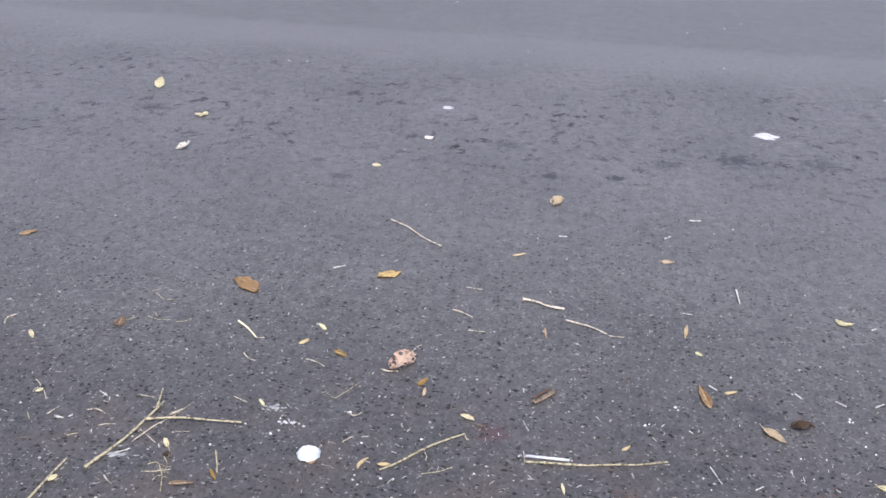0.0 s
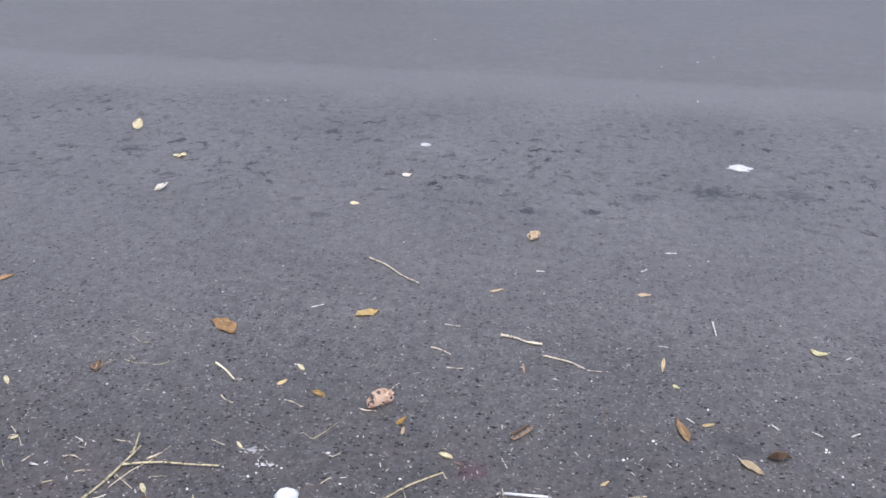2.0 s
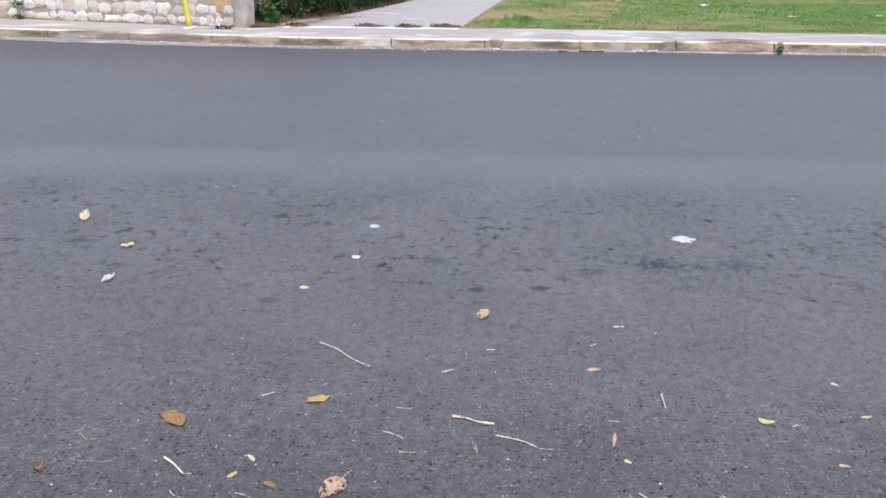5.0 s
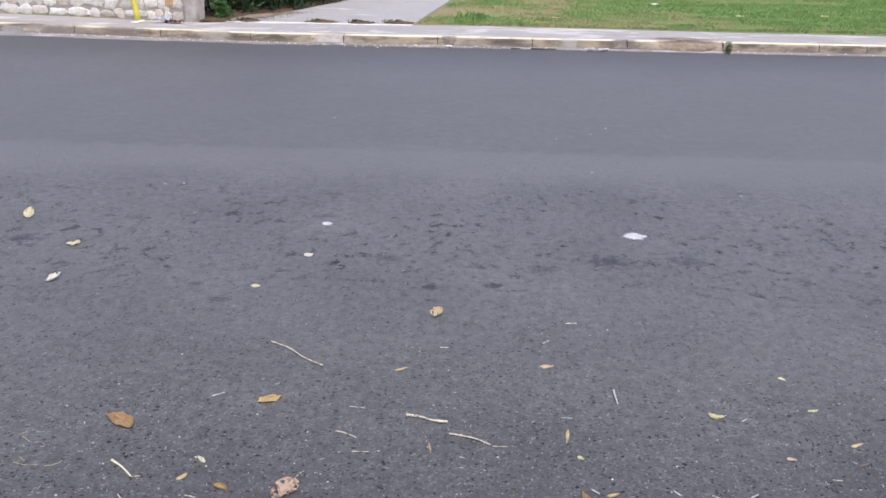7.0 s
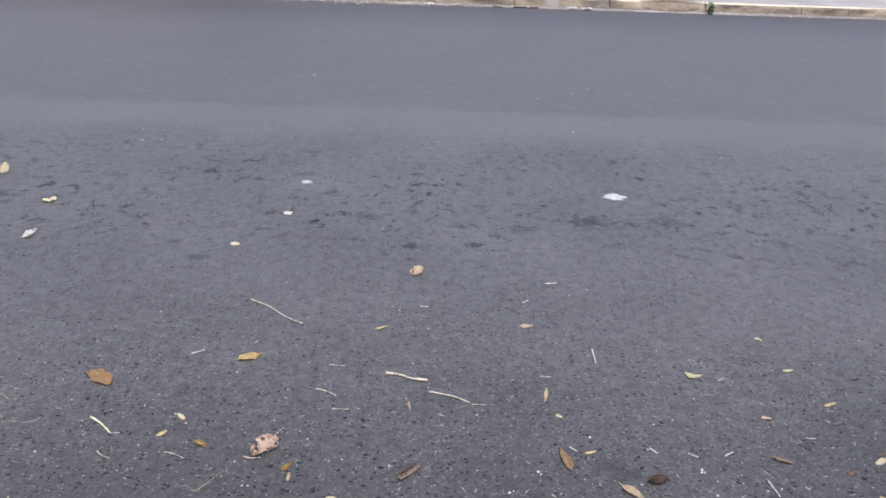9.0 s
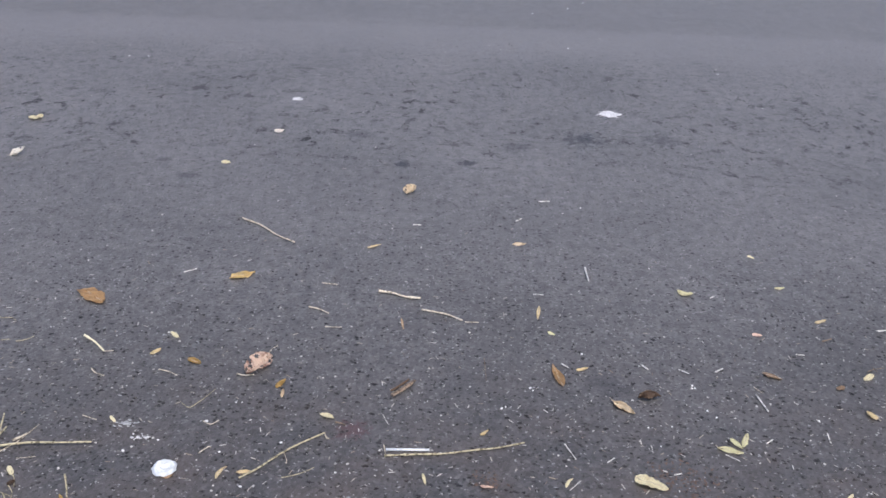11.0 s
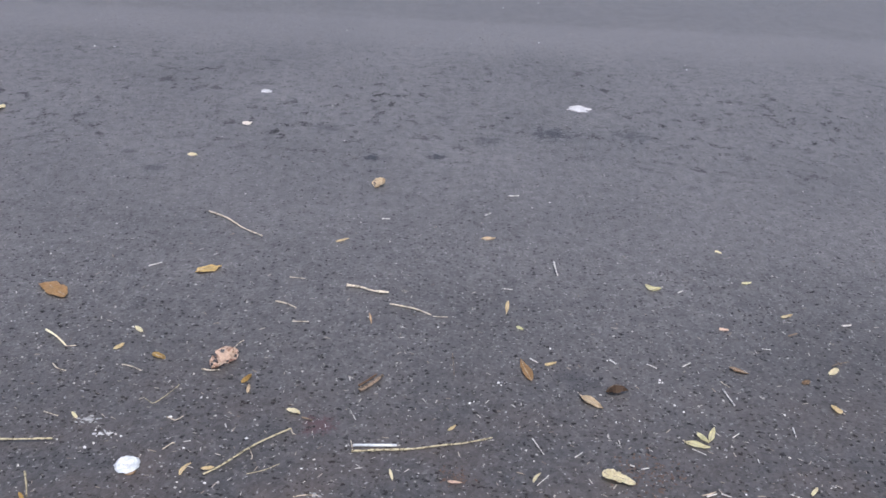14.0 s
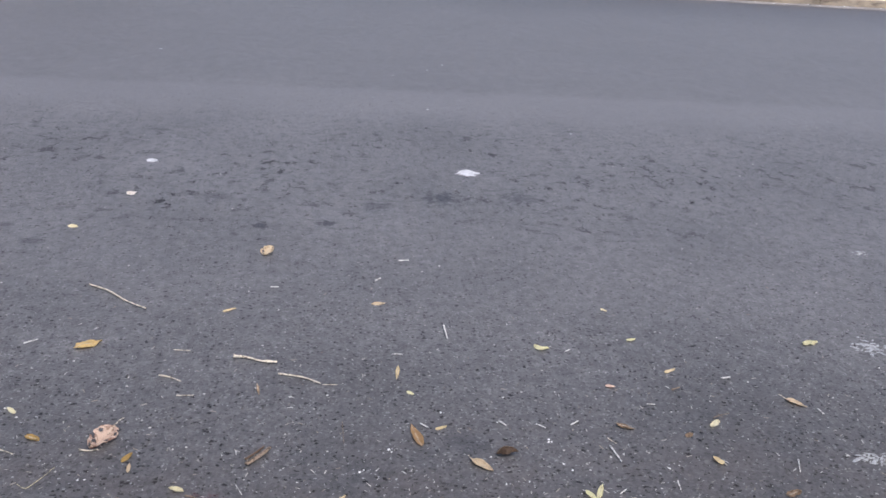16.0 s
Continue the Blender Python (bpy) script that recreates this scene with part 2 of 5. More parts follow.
def lawn_soil():
    k = Mat("dry_lawn_soil", 0.95, 0.1)
    c = k.mix(k.noise(2.0, 6.0), (0.28, 0.235, 0.11), (0.38, 0.325, 0.175))
    # old grass flattened into the ground, thicker away from the driveway
    mossy = k.math("ADD", k.noise(1.1, 6.0, 0.65), k.between(k.axis(0), 0.5, 5.0, -0.06, 0.22))
    c = k.mix(k.ramp(mossy, (0.42, 0.0), (0.62, 0.9)), c, (0.17, 0.27, 0.075))
    c = k.mix(k.noise(70, 4.0), c, k.mix(0.5, c, (0.08, 0.06, 0.04)))
    k.bump(k.noise(60, 5.0), 0.8, 0.02)
    return k.colour(c)


def plain(name, a, b, rough=0.5, spec=0.4, scale=20, bump=0.15):
    k = Mat(name, rough, spec)
    k.bump(k.noise(scale * 4, 3.0), bump, 0.002)
    return k.colour(k.mix(k.ramp(k.noise(scale, 5.0, 0.65), (0.35, 0.0), (0.7, 1.0)), a, b))


ASPHALT = asphalt()
KERB = kerb_paint()
PAVING = concrete("pavement_concrete", (0.42, 0.395, 0.375), (0.31, 0.29, 0.275), (0.24, 0.22, 0.20), 0.4, 0.53)
DRIVE = concrete("driveway_concrete", (0.42, 0.40, 0.385), (0.33, 0.315, 0.30), (0.27, 0.235, 0.205))
GUTTER = concrete("gutter_concrete", (0.34, 0.315, 0.30), (0.19, 0.175, 0.165), (0.10, 0.088, 0.082), 0.45, 0.58)
PILLAR = plain("pillar_render", (0.50, 0.45, 0.41), (0.29, 0.25, 0.22), 0.9, 0.2, 9, 0.8)
TAN_STONE = plain("tan_sandstone", (0.52, 0.37, 0.21), (0.40, 0.28, 0.16), 0.9, 0.2, 12, 0.6)
MORTAR = concrete("wall_mortar", (0.46, 0.42, 0.37), (0.34, 0.30, 0.26), (0.16, 0.14, 0.12))
STONE = stone_colour()
SOIL = lawn_soil()
BED = plain("dark_bed_soil", (0.07, 0.05, 0.035), (0.15, 0.105, 0.07), 0.95, 0.1, 18, 0.8)
BROWN_LEAF = leaf_colour("brown_leaf", (0.43, 0.265, 0.12), (0.52, 0.345, 0.175), (0.20, 0.105, 0.045), 0.25)
YELLOW_LEAF = leaf_colour("yellow_leaf", (0.68, 0.54, 0.27), (0.80, 0.69, 0.44), (0.30, 0.17, 0.06), 0.35)
TAN_LEAF = leaf_colour("tan_leaf", (0.62, 0.49, 0.31), (0.76, 0.64, 0.45), (0.24, 0.13, 0.06), 0.35)
PINK_LEAF = leaf_colour("pink_tan_leaf", (0.66, 0.47, 0.35), (0.82, 0.68, 0.54), (0.22, 0.09, 0.055), 0.85, 48)
DULL_LEAF = leaf_colour("dull_brown_leaf", (0.20, 0.13, 0.08), (0.36, 0.25, 0.15))
MUSTARD_LEAF = leaf_colour("mustard_leaf", (0.44, 0.28, 0.08), (0.56, 0.38, 0.13))
GOLD_LEAF = leaf_colour("golden_leaf", (0.64, 0.46, 0.17), (0.76, 0.60, 0.29), (0.28, 0.15, 0.05), 0.3)
PALE_LEAF = leaf_colour("bleached_leaf", (0.76, 0.71, 0.60), (0.86, 0.83, 0.76), (0.40, 0.30, 0.20), 0.2)
DARK_LEAF = leaf_colour("dark_leaf", (0.06, 0.036, 0.022), (0.14, 0.085, 0.05))
LIME_LEAF = leaf_colour("yellow_green_leaf", (0.66, 0.63, 0.34), (0.80, 0.77, 0.54), (0.38, 0.30, 0.10), 0.3)
CREAM_LEAF = leaf_colour("cream_leaf", (0.76, 0.69, 0.43), (0.86, 0.81, 0.60), (0.38, 0.26, 0.12), 0.28)
PALE_TWIG = bark_colour("pale_twig", (0.40, 0.33, 0.23), (0.78, 0.71, 0.58))
OLIVE_TWIG = bark_colour("olive_twig", (0.29, 0.245, 0.14), (0.60, 0.54, 0.37))
WHITE_STRAW = bark_colour("white_straw", (0.50, 0.48, 0.43), (0.78, 0.76, 0.72))
BARK = bark_colour("brown_bark", (0.15, 0.11, 0.08), (0.26, 0.195, 0.14))
WHITE_PLASTIC = plain("white_plastic", (0.70, 0.72, 0.72), (0.50, 0.52, 0.52), 0.4, 0.5, 90, 0.5)
DROPPING = plain("dried_white_crust", (0.60, 0.60, 0.60), (0.34, 0.34, 0.34), 0.9, 0.1, 90)
SCUFF = plain("chalky_scuff", (0.38, 0.39, 0.39), (0.20, 0.20, 0.20), 0.95, 0.1, 120)
CAP_PLASTIC = plain("dirty_cap_plastic", (0.68, 0.71, 0.72), (0.40, 0.43, 0.44), 0.4, 0.5, 60, 0.8)
YELLOW_POST = plain("yellow_post_paint", (0.66, 0.58, 0.09), (0.54, 0.46, 0.08), 0.45, 0.4, 12)
WHITE_FOOT = plain("pale_concrete_foot", (0.70, 0.67, 0.62), (0.50, 0.47, 0.43), 0.9, 0.2, 25)
RED_WRAP = plain("dark_red_wrapper", (0.075, 0.010, 0.012), (0.16, 0.02, 0.02), 0.4, 0.4, 40)
BLUE_WRAP = plain("pale_blue_bag", (0.34, 0.38, 0.42), (0.50, 0.53, 0.55), 0.4, 0.4, 40)
BLACK_STICK = plain("charred_stick", (0.02, 0.018, 0.016), (0.05, 0.045, 0.04), 0.8, 0.2, 60)
HEDGE_LEAF = island_mix("hedge_leaf", (0.012, 0.030, 0.010), (0.025, 0.060, 0.018), (0.045, 0.10, 0.03), rough=0.45)
SHRUB_LEAF = island_mix("bright_shrub_leaf", (0.04, 0.10, 0.025), (0.07, 0.16, 0.04), (0.11, 0.21, 0.06), rough=0.5)
GRASS = island_mix("grass_blade", (0.34, 0.36, 0.15), (0.18, 0.32, 0.085), (0.23, 0.42, 0.12), (0.14, 0.28, 0.07), (0.28, 0.40, 0.14))
DRY_GRASS = island_mix("dry_grass_blade", (0.46, 0.37, 0.22), (0.40, 0.38, 0.18), (0.34, 0.27, 0.16), (0.30, 0.36, 0.13))
TUFT = island_mix("tuft_blade", (0.13, 0.24, 0.06), (0.18, 0.33, 0.09), (0.24, 0.38, 0.12))
GRIT = island_mix("loose_grit", (0.012, 0.012, 0.013), (0.03, 0.03, 0.03), (0.05, 0.05, 0.05), (0.10, 0.095, 0.09), (0.22, 0.21, 0.20), (0.62, 0.60, 0.56))
RUST_BITS = island_mix("rust_brown_crumb", (0.10, 0.066, 0.055), (0.15, 0.105, 0.085), (0.085, 0.062, 0.054))
BED_BITS = island_mix("soil_crumb", (0.05, 0.04, 0.028), (0.12, 0.09, 0.06), (0.24, 0.18, 0.12), (0.38, 0.31, 0.23))
CHAFF = island_mix("dry_chaff", (0.30, 0.24, 0.18), (0.46, 0.42, 0.36), (0.62, 0.60, 0.56), (0.22, 0.155, 0.11))
SPILL = plain("washed_soil", (0.30, 0.24, 0.18), (0.18, 0.14, 0.105), 0.95, 0.1, 14, 0.8)
WITHERED = island_mix("withered_weed", (0.045, 0.052, 0.028), (0.10, 0.10, 0.06), (0.07, 0.065, 0.042), (0.16, 0.165, 0.09))
LIP = plain("pale_worn_concrete", (0.72, 0.69, 0.65), (0.46, 0.43, 0.40), 0.9, 0.2, 8, 0.5)
PALE_GRIT = island_mix("pale_grit", (0.16, 0.15, 0.14), (0.34, 0.32, 0.30), (0.55, 0.53, 0.50), (0.74, 0.72, 0.69))
CHIP = plain("white_stone_chip", (0.74, 0.73, 0.71), (0.52, 0.51, 0.49), 0.8, 0.2, 90)
WOOD = bark_colour("shrub_stem", (0.10, 0.075, 0.05), (0.17, 0.13, 0.09), 30)


# ---- building helpers ----
def mesh_of(name, bm, material, smooth=True):
    me = bpy.data.meshes.new(name)
    bmesh.ops.recalc_face_normals(bm, faces=bm.faces)
    bm.to_mesh(me)
    bm.free()
    me.materials.append(material)
    if smooth:
        me.shade_smooth()
    return me


def part(name, bm, material, parent, label="", smooth=True):
    """Links a bmesh as one mesh object under a thing or a part."""
    ob = new(name, mesh_of(name, bm, material, smooth))
    ob.parent = parent
    return tagged(ob, label)


def thing(name, m, label, category, group="", bm=None, material=None, smooth=True):
    ob = new(name, mesh_of(name, bm, material, smooth) if bm else None)
    ob.matrix_world = m
    return tagged(ob, label, category, group)


def polys(name, verts, faces, material, smooth=False):
    me = bpy.data.meshes.new(name)
    me.from_pydata(verts, [], faces)
    me.materials.append(material)
    if smooth:
        me.shade_smooth()
    return new(name, me)


def tube(bm, pts, radius, sides=8, taper=0.75, flat=1.0, knob=1.0, rng=random):
    """A closed, slightly uneven round stem through the points."""
    pts = [Vector(p) for p in pts]
    path = []
    for i in range(len(pts) - 1):
        a, b = pts[max(0, i - 1)], pts[min(len(pts) - 1, i + 2)]
        p, q = pts[i], pts[i + 1]
        n = max(2, min(10, int((q - p).length / max(radius * 3, 0.006))))
        for s in range(n):
            t = s / n
            path.append(0.5 * (2 * p + (q - a) * t + (2 * a - 5 * p + 4 * q - b) * t * t + (3 * p - a - 3 * q + b) * t ** 3))
    path.append(pts[-1])
    rings = []
    for i, p in enumerate(path):
        d = (path[min(i + 1, len(path) - 1)] - path[max(i - 1, 0)]).normalized()
        side = d.cross(Vector((0, 0, 1)))
        side = side.normalized() if side.length > 1e-3 else Vector((1, 0, 0))
        up = side.cross(d)
        f = i / (len(path) - 1)
        r = radius * (1 - (1 - taper) * f) * rng.uniform(0.8, 1.15)
        if knob > 1 and (i == 0 or rng.random() < 0.12):
            r *= knob
        rings.append([bm.verts.new(p + side * (math.cos(w) * r) + up * (math.sin(w) * r * flat)) for w in (2 * math.pi * k / sides for k in range(sides))])
    for a, b in zip(rings, rings[1:]):
        for k in range(sides):
            bm.faces.new((a[k], a[(k + 1) % sides], b[(k + 1) % sides], b[k]))
    bm.faces.new(rings[0])
    bm.faces.new(rings[-1])
    return bm


def block(bm, x0, y0, z0, x1, y1, z1, bevel=0.0):
    r = bmesh.ops.create_cube(bm, size=1.0, matrix=Matrix.Translation(((x0 + x1) / 2, (y0 + y1) / 2, (z0 + z1) / 2)) @ Matrix.Diagonal((x1 - x0, y1 - y0, z1 - z0, 1)))
    if bevel:
        edges = {e for v in r["verts"] for e in v.link_edges}
        bmesh.ops.bevel(bm, geom=list(edges), offset=bevel, segments=2, affect="EDGES")
    return bm


# ---- road, kerb, pavement and ground ----
TOP = 0.11  # height of the pavement over the road


def kerb_y(x):
    """The kerb's front line: straight, then bending away."""
    d = -1.9 - x
    return 10.556 + (0.0 if d <= 0 else 0.14 * d * d / (d + 0.4))


def back_y(x):
    """The pavement's back line: lawn, driveway, then the foot of the wall."""
    if x > -0.45:
        return 11.66 - 0.04 * min(x, 6.0)
    return 11.60 if x > -2.9 else 11.42 + 0.21 * (-3.0 - x)


XS = [-3000, -400, -90, -30] + [-16 + 0.5 * i for i in range(65)] + [30, 90, 400, 3000]
ground_rows = []
for x in XS:
    k = kerb_y(max(x, -16))
    b = back_y(max(-16, min(16, x)))
    row = [(-3000, -0.012), (-300, -0.012), (-40, -0.012), (-2.4, -0.012), (4, -0.012), (k + 0.06, -0.012), (k + 0.07, TOP - 0.05), (b - 0.06, TOP - 0.05), (b - 0.02, TOP + 0.004)]
    for i in range(1, 29):
        y = b + 0.25 * i
        row.append((y, TOP + 0.012 + 0.035 * noise.noise((x * 0.9, y * 0.9, 0.3)) * min(1, i / 4)))
    row += [(40, TOP), (300, TOP), (3000, TOP)]
    ground_rows.append([(x, y, z) for y, z in row])
n_row = len(ground_rows[0])
ground = polys("ground", [v for r in ground_rows for v in r], [(i * n_row + j, (i + 1) * n_row + j, (i + 1) * n_row + j + 1, i * n_row + j + 1) for i in range(len(XS) - 1) for j in range(n_row - 1)], SOIL, True)
tagged(ground, "dry brown and green lawn soil with worn patches", "ground", kind="structure")

RX = [-70, -40] + [-16 + i for i in range(33)] + [40, 70]
rv, rf = [], []
for x in RX:
    rv += [(x, -2.3, 0.0), (x, 3.0, 0.0), (x, 7.0, 0.0), (x, kerb_y(max(-16, x)) + 0.03, 0.0)]
for i in range(len(RX) - 1):
    rf += [(i * 4 + j, i * 4 + 4 + j, i * 4 + 5 + j, i * 4 + 1 + j) for j in range(3)]
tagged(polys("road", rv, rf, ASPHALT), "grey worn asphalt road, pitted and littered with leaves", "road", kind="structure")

# pale strip of gutter concrete along the kerb's foot
gv, gf = [], []
for i in range(241):
    x = -12 + i * 0.1
    k = kerb_y(x)
    w = 0.058 + 0.022 * max(0.0, min(1.0, -x / 2)) + 0.09 * max(0.0, min(1.0, (-2.2 - x) / 1.5)) + 0.05 * noise.noise((x * 2.3, 1.7, 0)) + 0.02 * noise.noise((x * 9, 4.7, 0))
    gv += [(x, k - w, 0.0015), (x, k - w * 0.5, 0.010), (x, k + 0.02, 0.022)]
    if i:
        gf += [(i * 3 - 3 + j, i * 3 + j, i * 3 + 1 + j, i * 3 - 2 + j) for j in range(2)]
tagged(polys("gutter", gv, gf, GUTTER, True), "narrow rough strip of pale gutter concrete", "gutter", kind="structure")

# joints between kerb stones
JOINTS = [-0.11 + 1.052 * i for i in range(-13, 15)]
JOINTS.append(4.62)
JOINTS.sort()
CHIPS = ((-1.32, 0.22, 0.7), (2.68, 0.42, 1.2), (1.95, 0.12, 0.5), (-3.05, 0.10, 0.4), (0.05, 0.10, 0.3), (-4.95, 0.30, 0.9), (5.0, 0.2, 0.5))
kerb = tagged(new("kerb"), "concrete kerb with worn yellow paint and dark stains", "kerb", kind="structure")


def kerb_stone(x0, x1):
    """A kerb stone from joint to joint with a rounded, chipped front edge."""
    bm = bmesh.new()
    steps = max(3, int((x1 - x0) / 0.07))
    rows = []
    for i in range(steps + 1):
        x = x0 + (x1 - x0) * i / steps
        k = kerb_y(x)
        wear = sum(depth * max(0, 1 - ((x - c) / half) ** 2) for c, half, depth in CHIPS)
        wear = min(1.0, max(0.0, wear + 0.10 * noise.noise((x * 6, 0, 0)) * (wear > 0)))
        wob = 0.004 * noise.noise((x * 5, 3, 0))
        prof = [(k, -0.05), (k + 0.002 + wob, 0.03), (k + 0.006 + wob + 0.06 * wear, 0.085 - 0.035 * wear), (k + 0.012 + wob + 0.09 * wear, TOP - 0.006 - 0.03 * wear), (k + 0.026 + 0.09 * wear, TOP + 0.001 - 0.012 * wear), (max(k + 0.085 + 0.02 * noise.noise((x * 4, 9, 0)), k + 0.03 + 0.09 * wear), TOP + 0.002), (k + 0.16, TOP + 0.002), (k + 0.16, -0.05)]
        rows.append([bm.verts.new((x, y, z)) for y, z in prof])
    for a, b in zip(rows, rows[1:]):
        for j in range(len(a)):
            bm.faces.new((a[j], b[j], b[(j + 1) % len(a)], a[(j + 1) % len(a)])).material_index = int(j == 5)
    bm.faces.new(rows[0])
    bm.faces.new(rows[-1])
    part("kerb_stone", bm, KERB, kerb, smooth=False).data.materials.append(PAVING)


for a, b in zip(JOINTS, JOINTS[1:]):
    kerb_stone(a + 0.0045, b - 0.0045)
bm = bmesh.new()
for j in JOINTS:
    block(bm, j - 0.006, kerb_y(j) + 0.012, -0.04, j + 0.006, kerb_y(j) + 0.15, TOP - 0.012)
part("joint_filler", bm, BED, kerb, "dark dirt in the joints", False)

bm = bmesh.new()
wedge = []
for i in range(9):
    x = -5.24 + 0.035 * i
    f = math.sin(math.pi * i / 8) ** 0.6
    k = kerb_y(x)
    wedge.append([bm.verts.new((x, k - 0.004 - 0.075 * f, 0.004)), bm.verts.new((x, k - 0.003 - 0.02 * f, 0.035 + 0.03 * f + 0.006 * noise.noise((x * 30, 1, 1)))), bm.verts.new((x, k + 0.012, 0.06 + 0.025 * f)), bm.verts.new((x, k + 0.012, 0.0))])
for a, b in zip(wedge, wedge[1:]):
    for j in range(4):
        bm.faces.new((a[j], b[j], b[(j + 1) % 4], a[(j + 1) % 4]))
bm.faces.new(wedge[0])
bm.faces.new(wedge[-1])
part("ramp", bm, GUTTER, kerb, "small mortar ramp smeared over the kerb", False)

pavement = tagged(new("pavement"), "pale grey concrete pavement with bright worn patches", "pavement", kind="structure")
x = -14.0
slab_rng = random.Random(8)
while x < 14:
    w = 1.55
    bm = bmesh.new()
    rows = []
    for i in range(6):
        xx = x + 0.0002 + (w - 0.0004) * i / 5
        dz = slab_rng.uniform(-0.0004, 0.0004)
        rows.append([bm.verts.new((xx, y, z)) for y, z in ((kerb_y(xx) + 0.165, TOP - 0.06), (kerb_y(xx) + 0.165, TOP - 0.002 + dz), (back_y(xx) - 0.01, TOP + 0.003 + dz), (back_y(xx) - 0.01 + 0.01 * slab_rng.random(), TOP - 0.06))])
    for a, b in zip(rows, rows[1:]):
        for j in range(4):
            bm.faces.new((a[j], b[j], b[(j + 1) % 4], a[(j + 1) % 4]))
    bm.faces.new(rows[0])
    bm.faces.new(rows[-1])
    part("slab", bm, PAVING, pavement, smooth=False)
    x += w

# driveway between hedge and lawn
bm = bmesh.new()
lo = [(-2.75, 11.592), (-0.455, 11.592), (-0.32, 12.6), (-0.05, 14.6), (0.5, 18.6), (-0.9, 18.6), (-1.42, 14.6), (-2.2, 12.4)]
bot = [bm.verts.new((a, b, TOP - 0.04)) for a, b in lo]
top = [bm.verts.new((a, b, TOP + 0.055)) for a, b in lo]
top[0].co.z = top[1].co.z = TOP + 0.006
top[2].co.z = top[7].co.z = TOP + 0.03
bm.faces.new(top)
bm.faces.new(bot[::-1])
for i in range(len(lo)):
    bm.faces.new((bot[i], bot[(i + 1) % 8], top[(i + 1) % 8], top[i]))
tagged(new("driveway", mesh_of("driveway", bm, DRIVE, False)), "light grey concrete driveway rising from the pavement", "driveway", kind="structure")


# pale worn lip where the driveway meets the pavement
lv, lf = [], []
for i in range(121):
    x = -2.86 + 0.02 * i
    w = 0.030 + 0.030 * noise.noise((x * 3.1, 2.2, 0)) + 0.016 * noise.noise((x * 11, 6.2, 0))
    lv += [(x, 11.560 - w, TOP - 0.002), (x, 11.566 - w, TOP + 0.010), (x, 11.594, TOP + 0.012), (x, 11.600, TOP - 0.002)]
    if i:
        lf += [(i * 4 - 4 + j, i * 4 + j, i * 4 + 1 + j, i * 4 - 3 + j) for j in range(3)]
tagged(polys("driveway_lip", lv, lf, LIP, True), "pale worn concrete lip at the driveway's foot", "trim", kind="structure")


def soil_heap(x, y, z, w, d, h, turn, material, label, seed):
    """A low, ragged spread of washed soil."""
    bm = bmesh.new()
    bmesh.ops.create_icosphere(bm, subdivisions=4, radius=1.0)
    for v in bm.verts:
        p = v.co.copy()
        r = 1 + 0.30 * noise.noise((p.x * 2.2 + seed, p.y * 2.2, 0)) + 0.22 * noise.noise((p.x * 7, p.y * 7 + seed, 1))
        v.co = Vector((p.x * w * r, p.y * d * r, max(-0.004, p.z * h + 0.3 * h * noise.noise(p * 5))))
    thing("soil_patch", pose(x, y, z, 0, 0, turn), label, "soil", "washed soil", bm, material)


soil_heap(2.66, kerb_y(2.66) + 0.17, TOP + 0.002, 0.27, 0.055, 0.007, 2, SPILL, "brown soil washed over the broken kerb", 3)
soil_heap(2.70, kerb_y(2.70) + 0.035, 0.0, 0.36, 0.055, 0.092, 0, SPILL, "brown soil heaped against the broken kerb", 5)
soil_heap(-2.48, 11.98, TOP + 0.018, 0.14, 0.48, 0.022, -27, SPILL, "brown soil washed onto the driveway's edge", 8)
soil_heap(-2.90, 11.80, TOP + 0.010, 0.24, 0.36, 0.03, 0, BED, "dark soil at the foot of a shrub", 9)


# ---- stone wall, pillar, post ----
def line_y(x):
    return 11.42 + 0.21 * (-3.0 - x)


stone_wall = tagged(new("wall_stone"), "rubble wall of pale and tan stones in grey mortar", "wall", kind="structure")
WALL_TURN = math.atan2(-0.21, 1.0)
wall_frame = pose(-3.22, line_y(-3.22), TOP, 0, 0, math.degrees(WALL_TURN))
stone_wall.matrix_world = wall_frame
bm = bmesh.new()
block(bm, -6.6, 0.030, -0.03, 0.02, 0.30, 0.80, 0.01)
part("mortar", bm, MORTAR, stone_wall, "grey mortar core", False)
stone_rng = random.Random(21)


def wall_stone(x, z, w, h, material=STONE):
    """An irregular, rounded stone bedded in the wall's face."""
    bm = bmesh.new()
    n = stone_rng.choice((5, 6, 6, 7))
    rings = []
    outline = []
    first = stone_rng.uniform(0, 6.283)
    for i in range(n):
        a = first + 2 * math.pi * (i + stone_rng.uniform(-0.3, 0.3)) / n
        c, s = math.cos(a), math.sin(a)
        q = max(abs(c), abs(s)) ** 0.72
        outline.append((c / q * w / 2 * stone_rng.uniform(1.0, 1.2), s / q * h / 2 * stone_rng.uniform(1.0, 1.2)))
    deep = stone_rng.uniform(0.0, 0.014)
    for scale, y in ((1.0, 0.08), (1.0, 0.016 - deep * 0.3), (0.90, 0.006 - deep * 0.7), (0.55, 0.002 - deep)):
        rings.append([bm.verts.new((a * scale, y + stone_rng.uniform(-0.004, 0.004), b * scale)) for a, b in outline])
    for p, q in zip(rings, rings[1:]):
        for i in range(n):
            bm.faces.new((p[i], p[(i + 1) % n], q[(i + 1) % n], q[i]))
    bm.faces.new(rings[-1])
    ob = part("stone", bm, material, stone_wall, smooth=False)
    ob.location = (x, 0.02, z)


